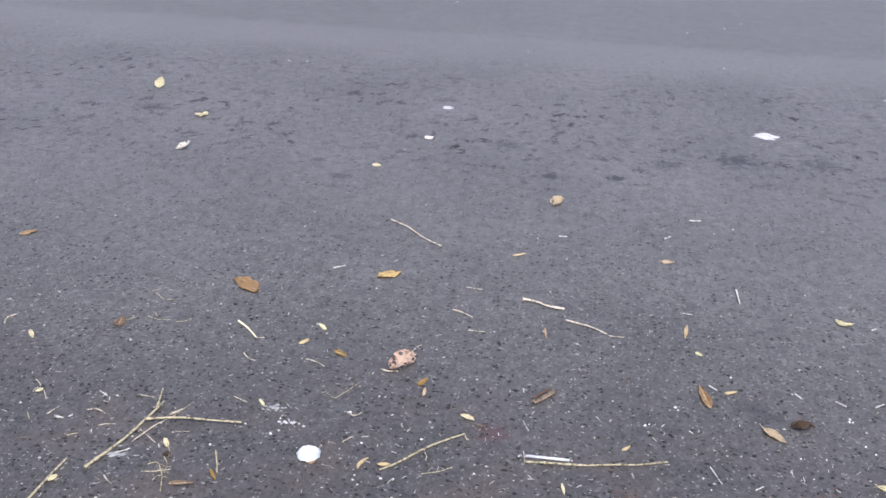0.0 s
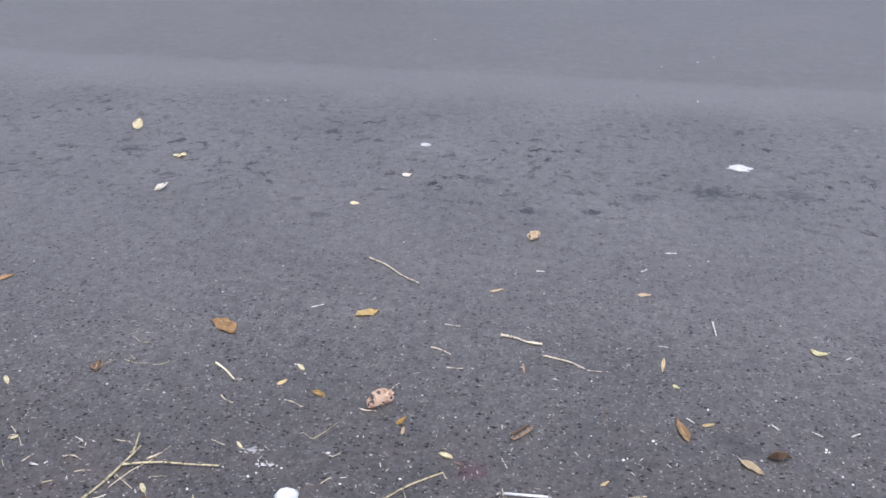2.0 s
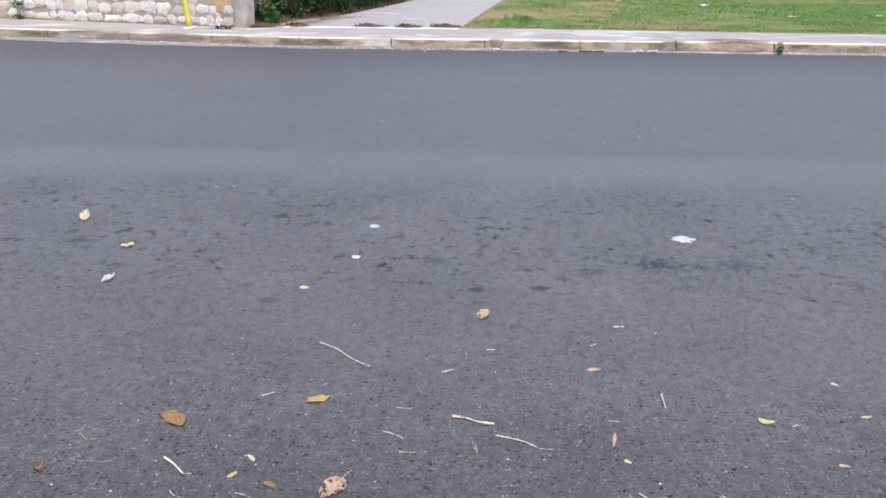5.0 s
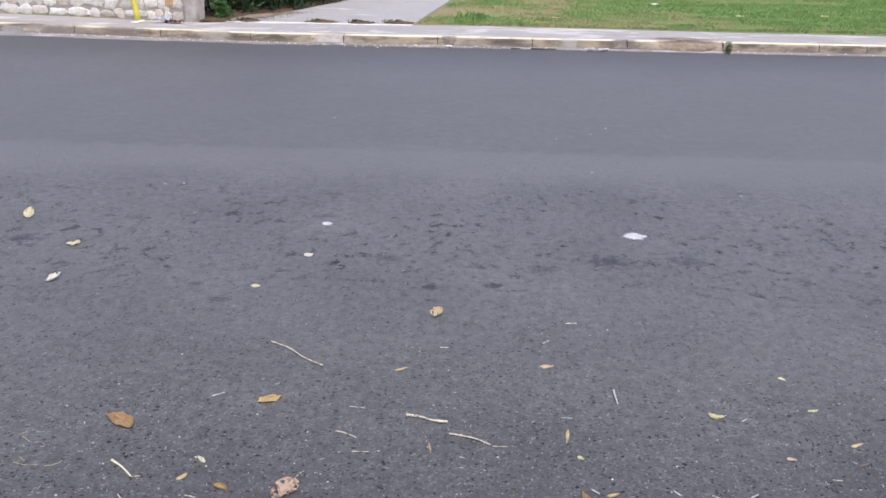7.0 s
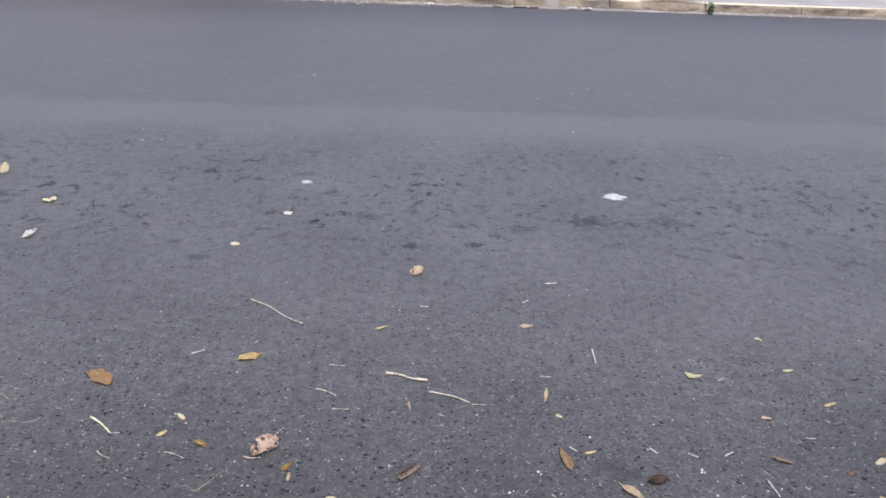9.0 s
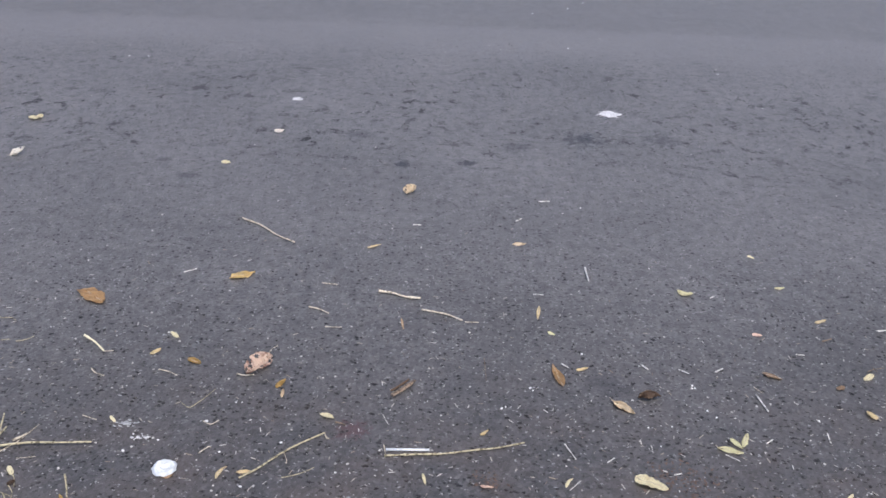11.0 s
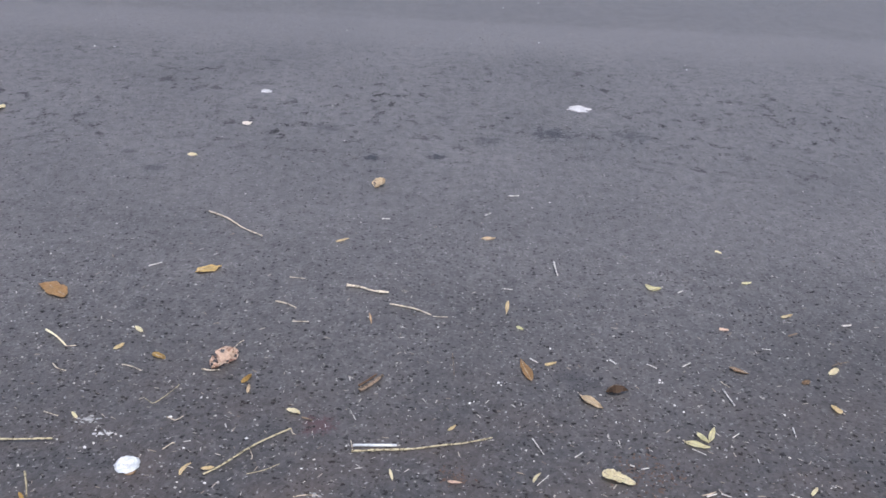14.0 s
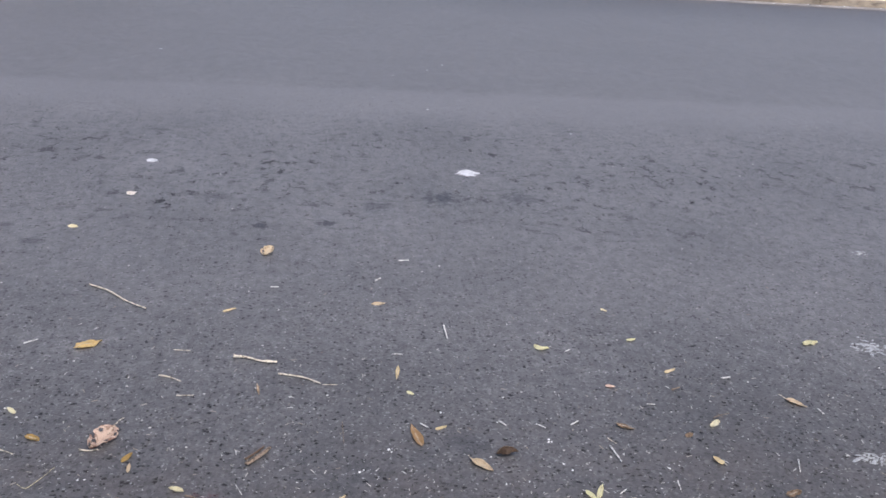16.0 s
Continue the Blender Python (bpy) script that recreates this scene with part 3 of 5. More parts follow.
z = 0.0
course = 0
while z < 0.74:
    h = (0.115, 0.15, 0.13, 0.16, 0.14)[course % 5]
    x = -0.02
    while x > -6.4:
        w = stone_rng.choice((0.10, 0.14, 0.17, 0.19, 0.22, 0.28))
        hh = h * stone_rng.uniform(0.6, 1.12)
        if not (x > -0.36 and 0.12 < z < 0.36):
            wall_stone(x - w / 2, z + hh / 2 + 0.004 + stone_rng.uniform(0, h - hh if h > hh else 0), w * 1.06, hh * 1.12)
        x -= w + stone_rng.uniform(0.0, 0.02)
    z += h
    course += 1

wall_stone(-0.165, 0.262, 0.29, 0.22, TAN_STONE)
bm = bmesh.new()
block(bm, 0.03, -0.03, -0.02, 0.185, 0.20, 1.0, 0.012)
bmesh.ops.subdivide_edges(bm, edges=bm.edges, cuts=3, use_grid_fill=True)
for v in bm.verts:
    v.co += Vector((noise.noise(v.co * 9), noise.noise(v.co * 9 + Vector((5, 0, 0))), 0)) * 0.010
pillar = thing("gate_pillar", wall_frame, "rough grey brown rendered pillar ending the stone wall", "pillar", bm=bm, material=PILLAR, smooth=False)

post = thing("bollard", pose(-3.75, 11.385, TOP + 0.002, 0, -7.5, 0), "yellow painted metal post standing on the pavement", "bollard")


class Even:
    """No chance at all, for things made by machine."""
    uniform = staticmethod(lambda a, b: 1.0)
    random = staticmethod(lambda: 1.0)


part("post", tube(bmesh.new(), [(0, 0, 0.008), (0, 0, 0.4), (0.001, 0, 0.95)], 0.035, 16, 1.0, rng=Even), YELLOW_POST, post)
bm = bmesh.new()
bmesh.ops.create_cone(bm, cap_ends=True, segments=20, radius1=0.037, radius2=0.024, depth=0.03, matrix=Matrix.Translation((0, 0, 0.963)))
part("post_cap", bm, YELLOW_POST, post)
bm = bmesh.new()
bmesh.ops.create_cone(bm, cap_ends=True, segments=14, radius1=0.095, radius2=0.078, depth=0.016, matrix=Matrix.Translation((-0.008, -0.01, 0.006)))
for v in bm.verts:
    v.co.xy *= 1 + 0.10 * noise.noise(v.co * 30)
part("foot", bm, WHITE_FOOT, post, "pale mortar foot", False)


def crumple(w, d, h, seed):
    """A crumpled sheet of thin wrapping."""
    bm = bmesh.new()
    bmesh.ops.create_grid(bm, x_segments=12, y_segments=8, size=0.5)
    for v in bm.verts:
        p = v.co.copy()
        f = noise.noise((p.x * 6 + seed, p.y * 6, seed)) + 0.5 * noise.noise((p.x * 15, p.y * 15 + seed, 2))
        v.co = Vector((p.x * w * (1 + 0.25 * noise.noise((p.y * 5, seed, 1))), p.y * d, (f * 0.5 + 0.5) * h))
    low = min(v.co.z for v in bm.verts)
    for v in bm.verts:
        v.co.z += 0.002 - low
    bmesh.ops.solidify(bm, geom=bm.faces[:], thickness=0.001)
    return bm


thing("wrapper", pose(-3.29, 11.295, TOP + 0.003, 0, 0, -12), "crumpled dark red wrapper at the foot of the wall", "litter", bm=crumple(0.20, 0.10, 0.07, 1.3), material=RED_WRAP, smooth=False)
thing("plastic_bag", pose(-3.42, 11.31, TOP + 0.003, 0, 0, 10), "crumpled pale blue plastic scrap by the wall", "litter", bm=crumple(0.17, 0.09, 0.11, 4.1), material=BLUE_WRAP, smooth=False)


# ---- shrubs along the driveway ----
def shrub(x, y, radius, height, leaves, size, material, label, seed, low=0.05, z=TOP + 0.012, name="shrub", group="shrubs beside the driveway", stem=0.016):
    """Stems that fork from the ground and a ragged crown of single leaves."""
    rng = random.Random(seed)
    ob = thing(name, pose(x, y, z), label, name, group)
    for s in range(6):
        a = s * 1.05 + rng.uniform(-0.3, 0.3)
        r = radius * rng.uniform(0.45, 0.8)
        tip = (math.cos(a) * r, math.sin(a) * r, height * rng.uniform(0.6, 0.9))
        mid = (tip[0] * 0.35 + rng.uniform(-0.04, 0.04), tip[1] * 0.35, height * 0.35)
        part("stem", tube(bmesh.new(), [(math.cos(a) * stem * 3, math.sin(a) * stem * 3, -stem), mid, tip], stem, 6, 0.4, rng=rng), WOOD, ob)
    verts, faces = [], []
    while len(faces) < leaves * 2:
        d = Vector((rng.gauss(0, 1), rng.gauss(0, 1), rng.gauss(0, 1))).normalized() * rng.random() ** 0.4
        up = rng.random() ** 1.25
        wide = 1.0 - 0.35 * up ** 3
        c = Vector((d.x * radius * wide, d.y * radius * wide, low + up * (height - low)))
        if noise.noise(c * 4.5 + Vector((seed, 0, 0))) < -0.12:
            continue
        axis = Vector((rng.gauss(0, 1), rng.gauss(0, 1), rng.gauss(0, 0.6))).normalized()
        side = axis.cross(Vector((rng.gauss(0, 0.4), rng.gauss(0, 0.4), 1))).normalized()
        ln = size * rng.uniform(0.6, 1.2)
        lift = axis.cross(side) * ln * 0.12
        k = len(verts)
        verts += [c - axis * ln * 0.5, c + side * ln * 0.22 + lift, c + axis * ln * 0.5, c - side * ln * 0.22 + lift]
        faces += [(k, k + 1, k + 2), (k, k + 2, k + 3)]
    crown = polys("foliage", verts, faces, material)
    crown.parent = ob
    return ob


shrub(-2.90, 11.82, 0.23, 0.66, 1000, 0.075, SHRUB_LEAF, "bright green low shrub beside the pillar", 2, 0.0)
for x, y, rad, tall, n, seed in ((-2.78, 12.60, 0.48, 1.25, 3200, 3), (-2.38, 13.15, 0.48, 1.25, 3200, 4), (-2.12, 13.85, 0.50, 1.3, 3000, 5), (-1.88, 14.65, 0.55, 1.3, 3000, 6), (-3.15, 13.5, 0.6, 1.4, 2600, 7), (-3.3, 12.3, 0.42, 1.2, 1800, 9), (-2.75, 14.6, 0.6, 1.4, 2600, 10)):
    shrub(x, y, rad, tall, n, 0.07, HEDGE_LEAF, "dense dark green shrub over bare soil", seed, 0.03)


# dark soil under the shrubs
bm = bmesh.new()
bmesh.ops.create_icosphere(bm, subdivisions=4, radius=1.0)
for v in bm.verts:
    p = v.co
    wob = 1 + 0.16 * noise.noise((p.x * 3, p.y * 3, 2))
    v.co = Vector((p.x * 0.62 * wob, p.y * 2.1 * wob, max(-0.02, p.z * 0.05 + 0.02 * noise.noise(p * 6))))
tagged(new("planting_bed", mesh_of("planting_bed", bm, BED, True)), "dark bare soil bed under the shrubs", "soil", kind="structure").matrix_world = pose(-2.52, 13.6, TOP + 0.012, 0, 0, -22)


shrub(-6.25, line_y(-6.25) - 0.05, 0.09, 0.24, 80, 0.06, SHRUB_LEAF, "small green weed at the foot of the wall", 33, 0.01, TOP + 0.003, "weed", "", 0.003)


# ---- grass ----
def blades(name, spots, height, label, category, kind="", seed=1, width=0.005):
    """Single bent blades standing on the given spots (x, y, z)."""
    rng = random.Random(seed)
    verts, faces = [], []
    for x, y, z in spots:
        a, h = rng.uniform(0, 6.283), height * rng.uniform(0.4, 1.2) * max(0.4, 1 + 1.3 * noise.noise((x * 2.6, y * 3.2, 7)))
        lean = h * rng.uniform(0.2, 1.1)
        c, s = math.cos(a), math.sin(a)
        w = width * rng.uniform(0.6, 1.3)
        k = len(verts)
        verts += [(x - s * w, y + c * w, z - 0.004), (x + s * w, y - c * w, z - 0.004), (x + c * lean * 0.4 + s * w * 0.6, y + s * lean * 0.4 - c * w * 0.6, z + h * 0.65), (x + c * lean, y + s * lean, z + h)]
        faces += [(k, k + 1, k + 2), (k, k + 2, k + 3)]
    return tagged(polys(name, verts, faces, GRASS), label, category, kind=kind)


grass_rng = random.Random(12)
spots, dry = [], []
while len(spots) + len(dry) < 150000:
    x, y = grass_rng.uniform(-0.5, 8.5), 11.6 + 6.5 * grass_rng.random() ** 1.5
    if y < back_y(x) + 0.02 or x < -0.42 + 0.14 * (y - 11.7):
        continue
    cover = noise.noise((x * 0.55 + 4, y * 0.8, 1)) + 0.55 * noise.noise((x * 2.1, y * 2.4, 3)) + 0.30 * min(1.5, y - back_y(x)) + 0.11 * (x - 1.8)
    if cover < grass_rng.uniform(-0.30, 0.55):
        continue
    (dry if cover - 0.25 < grass_rng.uniform(-0.3, 0.45) else spots).append((x, y, TOP + 0.012 + 0.035 * noise.noise((x * 0.9, y * 0.9, 0.3)) * min(1, (y - back_y(x)))))
blades("lawn_grass", spots, 0.026, "short patchy green grass in uneven clumps", "grass", "stuff", 5, 0.004)
blades("dry_grass", dry, 0.017, "short straw-coloured grass between bare patches", "grass", "stuff", 6, 0.004).data.materials[0] = DRY_GRASS


def tuft(x, y, z, n, spread, height, label, seed, material=GRASS, flat=1.0):
    rng = random.Random(seed)
    ob = blades("grass_tuft", [(rng.gauss(0, spread), rng.gauss(0, spread * flat), 0.0) for _ in range(n)], height, label, "weed", "stuff", seed=seed, width=0.006)
    ob.location = (x, y, z)
    ob.data.materials[0] = material
    return ob


shrub(3.09, 10.515, 0.05, 0.125, 70, 0.04, SHRUB_LEAF, "small green weed growing at the kerb's foot", 31, 0.01, 0.004, "weed", "", 0.002)
tuft(0.35, 12.35, TOP + 0.02, 420, 0.12, 0.055, "taller green tuft on the lawn", 32, TUFT)
for i, (x, y, w) in enumerate(((-1.56, 11.62, 0.20), (-1.08, 11.60, 0.17), (-0.62, 11.68, 0.18), (-2.45, 11.58, 0.13))):
    bm = bmesh.new()
    bmesh.ops.create_icosphere(bm, subdivisions=3, radius=1.0)
    for v in bm.verts:
        p = v.co
        v.co = Vector((p.x * w, p.y * 0.055, max(-0.01, p.z * 0.034))) * (1 + 0.35 * noise.noise((p.x * 3 + i, p.y * 3, p.z * 3)))
    thing("soil_clump", pose(x, y, TOP + 0.004), "dark clump of soil and dead weed in the joint", "soil", "soil in the joint", bm, BED)
    tuft(x, y, TOP + 0.02, 150, w * 0.45, 0.034, "withered weeds on a clump of soil", 40 + i, WITHERED, 0.2)


# ---- gutter litter ----
def scatter(name, n, place, size, material, label, category, seed, stretch=1.0):
    """Loose angular crumbs lying on the ground, past counting."""
    rng = random.Random(seed)
    verts, faces = [], []
    for _ in range(n):
        x, y, z = place(rng)
        s = size * rng.choice((0.5, 0.6, 0.7, 0.8, 1.0, 1.4))
        a = rng.uniform(0, 6.283)
        c, q = math.cos(a), math.sin(a)
        k = len(verts)
        for u, v, w in ((-1, -0.6, 0), (1, -0.7, 0), (0.8, 0.6, 0), (-0.8, 0.7, 0), (rng.uniform(-0.4, 0.4), rng.uniform(-0.3, 0.3), 0.9)):
            u, v = u * s * stretch * rng.uniform(0.7, 1.2), v * s * rng.uniform(0.7, 1.2)
            verts.append((x + u * c - v * q, y + u * q + v * c, z + w * s * (1.0 if stretch < 2 else 0.6)))
        faces += [(k, k + 1, k + 4), (k + 1, k + 2, k + 4), (k + 2, k + 3, k + 4), (k + 3, k, k + 4)]
    return tagged(polys(name, verts, faces, material), label, category, kind="stuff")


def by_kerb(rng):
    x = rng.uniform(-7.5, 7.5) if rng.random() < 0.4 else rng.uniform(-4.6, 0.6)
    d = abs(rng.gauss(0, 0.05))
    return x, kerb_y(x) - 0.01 - d, 0.018 - min(0.017, d * 0.18)


scatter("gutter_litter", 420, by_kerb, 0.009, CHAFF, "pale bits of leaf and grit in the gutter", "litter", 51)
scatter("gutter_grit", 420, by_kerb, 0.010, PALE_GRIT, "white and grey grit along the kerb's foot", "grit", 52)


def twig(pts, radius, material, label, knob=1.0, lift=0.0, flat=1.0, parent=None):
    """A thin stem that lies on the road; its ends rise a little."""
    rng = random.Random(round(pts[0][0] * 1000) * 7 + round(pts[0][1] * 1000))
    x0, y0 = pts[len(pts) // 2]
    rise = [lift + radius * flat * (1.0 + 0.5 * (i in (0, len(pts) - 1)) * rng.random()) + 0.0005 for i in range(len(pts))]
    bm = tube(bmesh.new(), [(x - x0, y - y0, z) for (x, y), z in zip(pts, rise)], radius * 0.78, 7, 0.72, flat, knob, rng)
    if parent:
        ob = part("stalk", bm, material, parent)
        ob.location = (x0 - parent.location.x, y0 - parent.location.y, 0)
        return ob
    return thing("twig", pose(x0, y0, 0), label, "twig", "twigs and straws on the road", bm, material)


def fallen_leaf(x, y, length, width, turn, material, label, blunt=0.3, curl=0.05, cup=0.15, bend=0.0, stem=0.0, holes=0, lift=0.0, cut=False, tilt=0.0):
    """A dead leaf: a thin warped blade with an uneven edge, a midrib and, where it has one, a stalk."""
    seed = round(abs(x) * 1000) * 3 + round(y * 1000)
    rng = random.Random(seed)
    nu, nv = (30, 18) if holes > 3 else (16, 8) if length > 0.05 else (10, 6)
    bm = bmesh.new()
    grid = []
    base, tip = 0.62 - 0.30 * blunt, 0.85 - 0.5 * blunt
    top_u = base / (base + tip)
    peak = 1 / (top_u ** base * (1 - top_u) ** tip)
    roll = rng.uniform(-0.10, 0.10)

    def spot(u, v):
        f = peak * u ** base * (1 - u) ** tip
        if cut:
            # broken off across its base, drawn to a short point
            f = min(1.0, 0.80 + 0.5 * u, (max(0.0, 1 - u) * 2.4) ** 0.62)
            u += 0.13 * v * (1 - u) ** 2
        h = width / 2 * f * (1 + (0.10 + 0.22 * blunt) * noise.noise((u * 4.5, seed, (v > 0) * 3)) + 0.10 * noise.noise((u * 14, seed, (v > 0) * 5)))
        px = (u - 0.5) * length
        py = v * h + bend * length * ((0.25 - (u - 0.5) ** 2) * 2 - 0.33)
        pz = cup * 0.55 * abs(v) ** 1.2 * h + roll * v * h + curl * length * 0.55 * (2 * u - 1) ** 2 + 0.15 * width * noise.noise((u * 4 + seed, v * 2, 1.5)) + 0.05 * width * noise.noise((u * 11 + seed, v * 4, 2.5))
        if tilt:
            # one end propped up from the ground
            s, c = math.sin(radians(tilt)), math.cos(radians(tilt))
            px, pz = px * c - pz * s, px * s + pz * c
        return Vector((px, py, pz))

    for i in range(nu + 1):
        grid.append([bm.verts.new(spot(0.004 + 0.992 * i / nu, -1 + 2 * j / nv)) for j in range(nv + 1)])
    low = min(v.co.z for r in grid for v in r)
    bites = [(rng.uniform(0.12, 0.92), rng.choice((-1, 1)) * rng.uniform(0.45, 1.0), rng.uniform(0.025, 0.075)) for _ in range(holes)]
    gone = {(i, j) for i in range(nu) for j in range(nv) for bu, bv, br in bites if math.hypot((i + 0.5) / nu - bu, (-1 + 2 * (j + 0.5) / nv - bv) * 0.35) < br}
    for i in range(nu):
        for j in range(nv):
            if (i, j) not in gone:
                bm.faces.new((grid[i][j], grid[i + 1][j], grid[i + 1][j + 1], grid[i][j + 1]))
    for v in bm.verts:
        v.co.z += 0.0016 + lift - low
    bmesh.ops.solidify(bm, geom=bm.faces[:], thickness=0.0006)
    ob = thing("leaf", pose(x, y, 0, 0, 0, turn), label, "leaf", "fallen leaves on the road")
    part("blade", bm, material, ob, smooth=False)
    if length > 0.045 or stem:
        rib = [spot(u, 0) + Vector((0, 0, 0.0018 + lift - low)) for u in (0.03, 0.3, 0.6, 0.94)]
        part("midrib", tube(bmesh.new(), rib, 0.0009, 5, 0.5, rng=rng), PALE_TWIG if material is not DARK_LEAF else BARK, ob)
    if stem:
        a = spot(0.02, 0) + Vector((0, 0, 0.0016 + lift - low))
        b = a + Vector((-stem * length, 0.12 * stem * length, 0.004))
        part("stalk", tube(bmesh.new(), [a, (a + b) / 2 + Vector((0, -0.05 * stem * length, 0.002)), b], max(0.0011, length * 0.012), 6, 0.8, rng=rng), PALE_TWIG, ob)
    return ob


def dried_splat(x, y, w, d, label, seed, material, n=1, category="stain"):
    """Thin, ragged crusts on the road, domed a little."""
    rng = random.Random(seed)
    ob = thing("splat", pose(x, y, 0), label, category)
    for p in range(n):
        cx, cy = (0, 0) if n == 1 else (rng.gauss(0, 0.26) * w, rng.gauss(0, 0.26) * d)
        sw, sd = (w, d)
        if n > 1:
            # a few ragged cores, the rest thin scratches
            sw, sd = (w * rng.uniform(0.22, 0.42), d * rng.uniform(0.14, 0.30)) if p < 3 else (w * rng.uniform(0.05, 0.24), d * rng.uniform(0.03, 0.10))
        bm = bmesh.new()
        m = 40 if p < 3 else 16
        rim, mid = [], []
        for i in range(m):
            a = 2 * math.pi * i / m
            r = 0.95 + 0.26 * noise.noise((math.cos(a) * 2.2 + seed, math.sin(a) * 2.2, p)) + (0.34 if n > 1 else 0.62) * noise.noise((math.cos(a) * 6, math.sin(a) * 6 + seed, p))
            ex, ey = math.cos(a) * r * sw / 2, math.sin(a) * r * sd / 2
            rim.append(bm.verts.new((cx + ex, cy + ey, 0.0006)))
            mid.append(bm.verts.new((cx + ex * 0.7, cy + ey * 0.7, 0.0022 + 0.001 * noise.noise((ex * 90, ey * 90, seed)))))
        for i in range(m):
            bm.faces.new((rim[i], rim[(i + 1) % m], mid[(i + 1) % m], mid[i]))
        bm.faces.new(mid)
        crust = part("crust", bm, material, ob)
        if n > 1:
            crust.matrix_local = Matrix.Translation((cx, cy, 0)) @ Matrix.Rotation(rng.uniform(-0.9, 0.9), 4, "Z") @ Matrix.Translation((-cx, -cy, 0))
    return ob


def gather(name, parts, label, category):
    """Makes one thing of leaves or stalks that hang together."""
    hub = parts[0].location.copy()
    ob = thing(name, Matrix.Translation(hub), label, category)
    for p in parts:
        p.parent = ob
        p.location = p.location - hub
        del p["category"], p["group"]
    return ob


sprig_parts, branch_parts = [], []

# ---- things on the road ----
dried_splat(1.069, 4.205, 0.112, 0.100, "flat ragged white splash dried on the road", 5, DROPPING)
dried_splat(-0.409, 4.275, 0.052, 0.052, "small round whitish spot dried on the road", 2, DROPPING)
dried_splat(-0.460, 1.792, 0.050, 0.046, "chalky white dropping smeared on the asphalt", 7, SCUFF, 26)
dried_splat(-0.407, 1.744, 0.044, 0.034, "chalky white dropping dried on the asphalt", 9, DROPPING, 16)
dried_splat(-0.755, 1.552, 0.060, 0.036, "chalky white dropping scratched on the asphalt", 11, SCUFF, 24)
dried_splat(2.583, 3.296, 0.072, 0.054, "pale chalky streak on the asphalt", 13, SCUFF, 24)
dried_splat(2.167, 2.511, 0.13, 0.10, "scratchy pale grey scuff on the asphalt", 15, SCUFF, 46)
dried_splat(1.829, 1.916, 0.10, 0.06, "scratchy pale grey scuff on the asphalt", 17, SCUFF, 42)
dried_splat(0.100, 1.555, 0.040, 0.034, "chalky white flecks scattered on the asphalt", 19, SCUFF, 20)

# crushed white cap
cap = thing("bottle_cap", pose(-0.325, 1.636, 0.001, 3, -4, 20), "crushed round white plastic cap lying on the asphalt", "cap")
bm = bmesh.new()
rings = []
for r, z in ((0.0, 0.003), (0.007, 0.0026), (0.0082, 0.0075), (0.0115, 0.0080), (0.0128, 0.0045), (0.0165, 0.0050), (0.0180, 0.0100), (0.0225, 0.0095), (0.0240, 0.0060), (0.0285, 0.0030), (0.0278, 0.0012), (0.021, 0.003)):
    rings.append([])
    for i in range(40):
        a = 2 * math.pi * i / 40
        q = r * (1 + 0.10 * noise.noise((math.cos(a) * 2, math.sin(a) * 2, r * 60)) + (0.035 * math.cos(a * 11) if r > 0.023 else 0))
        rings[-1].append(bm.verts.new((q * math.cos(a), q * math.sin(a) * 0.98, z + 0.0042 * noise.noise((math.cos(a) * 1.6, math.sin(a) * 1.6, r * 90)))))
for a, b in zip(rings, rings[1:]):
    for i in range(40):
        bm.faces.new((a[i], a[(i + 1) % 40], b[(i + 1) % 40], b[i]))
bmesh.ops.remove_doubles(bm, verts=bm.verts, dist=0.0003)
part("shell", bm, CAP_PLASTIC, cap)
bm = bmesh.new()
bmesh.ops.create_cone(bm, cap_ends=True, segments=20, radius1=0.014, radius2=0.011, depth=0.004, matrix=Matrix.Translation((0.003, -0.018, 0.002)))
part("liner", bm, DULL_LEAF, cap, "stained tan liner under the cap")

# drinking straw beside the long stalk
bm = bmesh.new()
inner, outer = [], []
for sx in (0.0, 0.05, 0.102):
    for ring, r in ((outer, 0.0033), (inner, 0.0028)):
        ring.append([bm.verts.new((sx, math.cos(w) * r, 0.0035 + math.sin(w) * r)) for w in (2 * math.pi * i / 14 for i in range(14))])
for ring in (outer, inner):
    for a, b in zip(ring, ring[1:]):
        for i in range(14):
            bm.faces.new((a[i], a[(i + 1) % 14], b[(i + 1) % 14], b[i]))
for e in (0, -1):
    for i in range(14):
        bm.faces.new((outer[e][i], outer[e][(i + 1) % 14], inner[e][(i + 1) % 14], inner[e][i]))
thing("drinking_straw", pose(0.169, 1.725, 0, 0, 0, 1.8), "short piece of white plastic drinking straw", "straw", bm=bm, material=WHITE_PLASTIC)

fallen_leaf(-0.189, 2.047, 0.102, 0.057, -115, PINK_LEAF, "large curled pinkish tan dead leaf eaten at its edge", curl=0.16, cup=0.9, stem=0.35, holes=9, blunt=0.5)
fallen_leaf(-0.734, 2.378, 0.108, 0.056, -43, BROWN_LEAF, "flat brown leaf lying on the asphalt", blunt=0.15, cut=True)
fallen_leaf(-0.326, 2.539, 0.079, 0.040, 28, GOLD_LEAF, "golden yellow leaf with a blunt end", blunt=0.3, cut=True)
fallen_leaf(0.167, 3.229, 0.072, 0.048, 68, TAN_LEAF, "pinkish tan curled leaf on the road", curl=0.12, cup=0.7, holes=6, blunt=0.3, tilt=9)
fallen_leaf(-1.017, 2.103, 0.055, 0.030, 94, DULL_LEAF, "squarish brown scrap of a leaf", blunt=1.0, cut=True)
fallen_leaf(-1.225, 1.993, 0.049, 0.013, -51, CREAM_LEAF, "small pale yellow leaf on the asphalt")
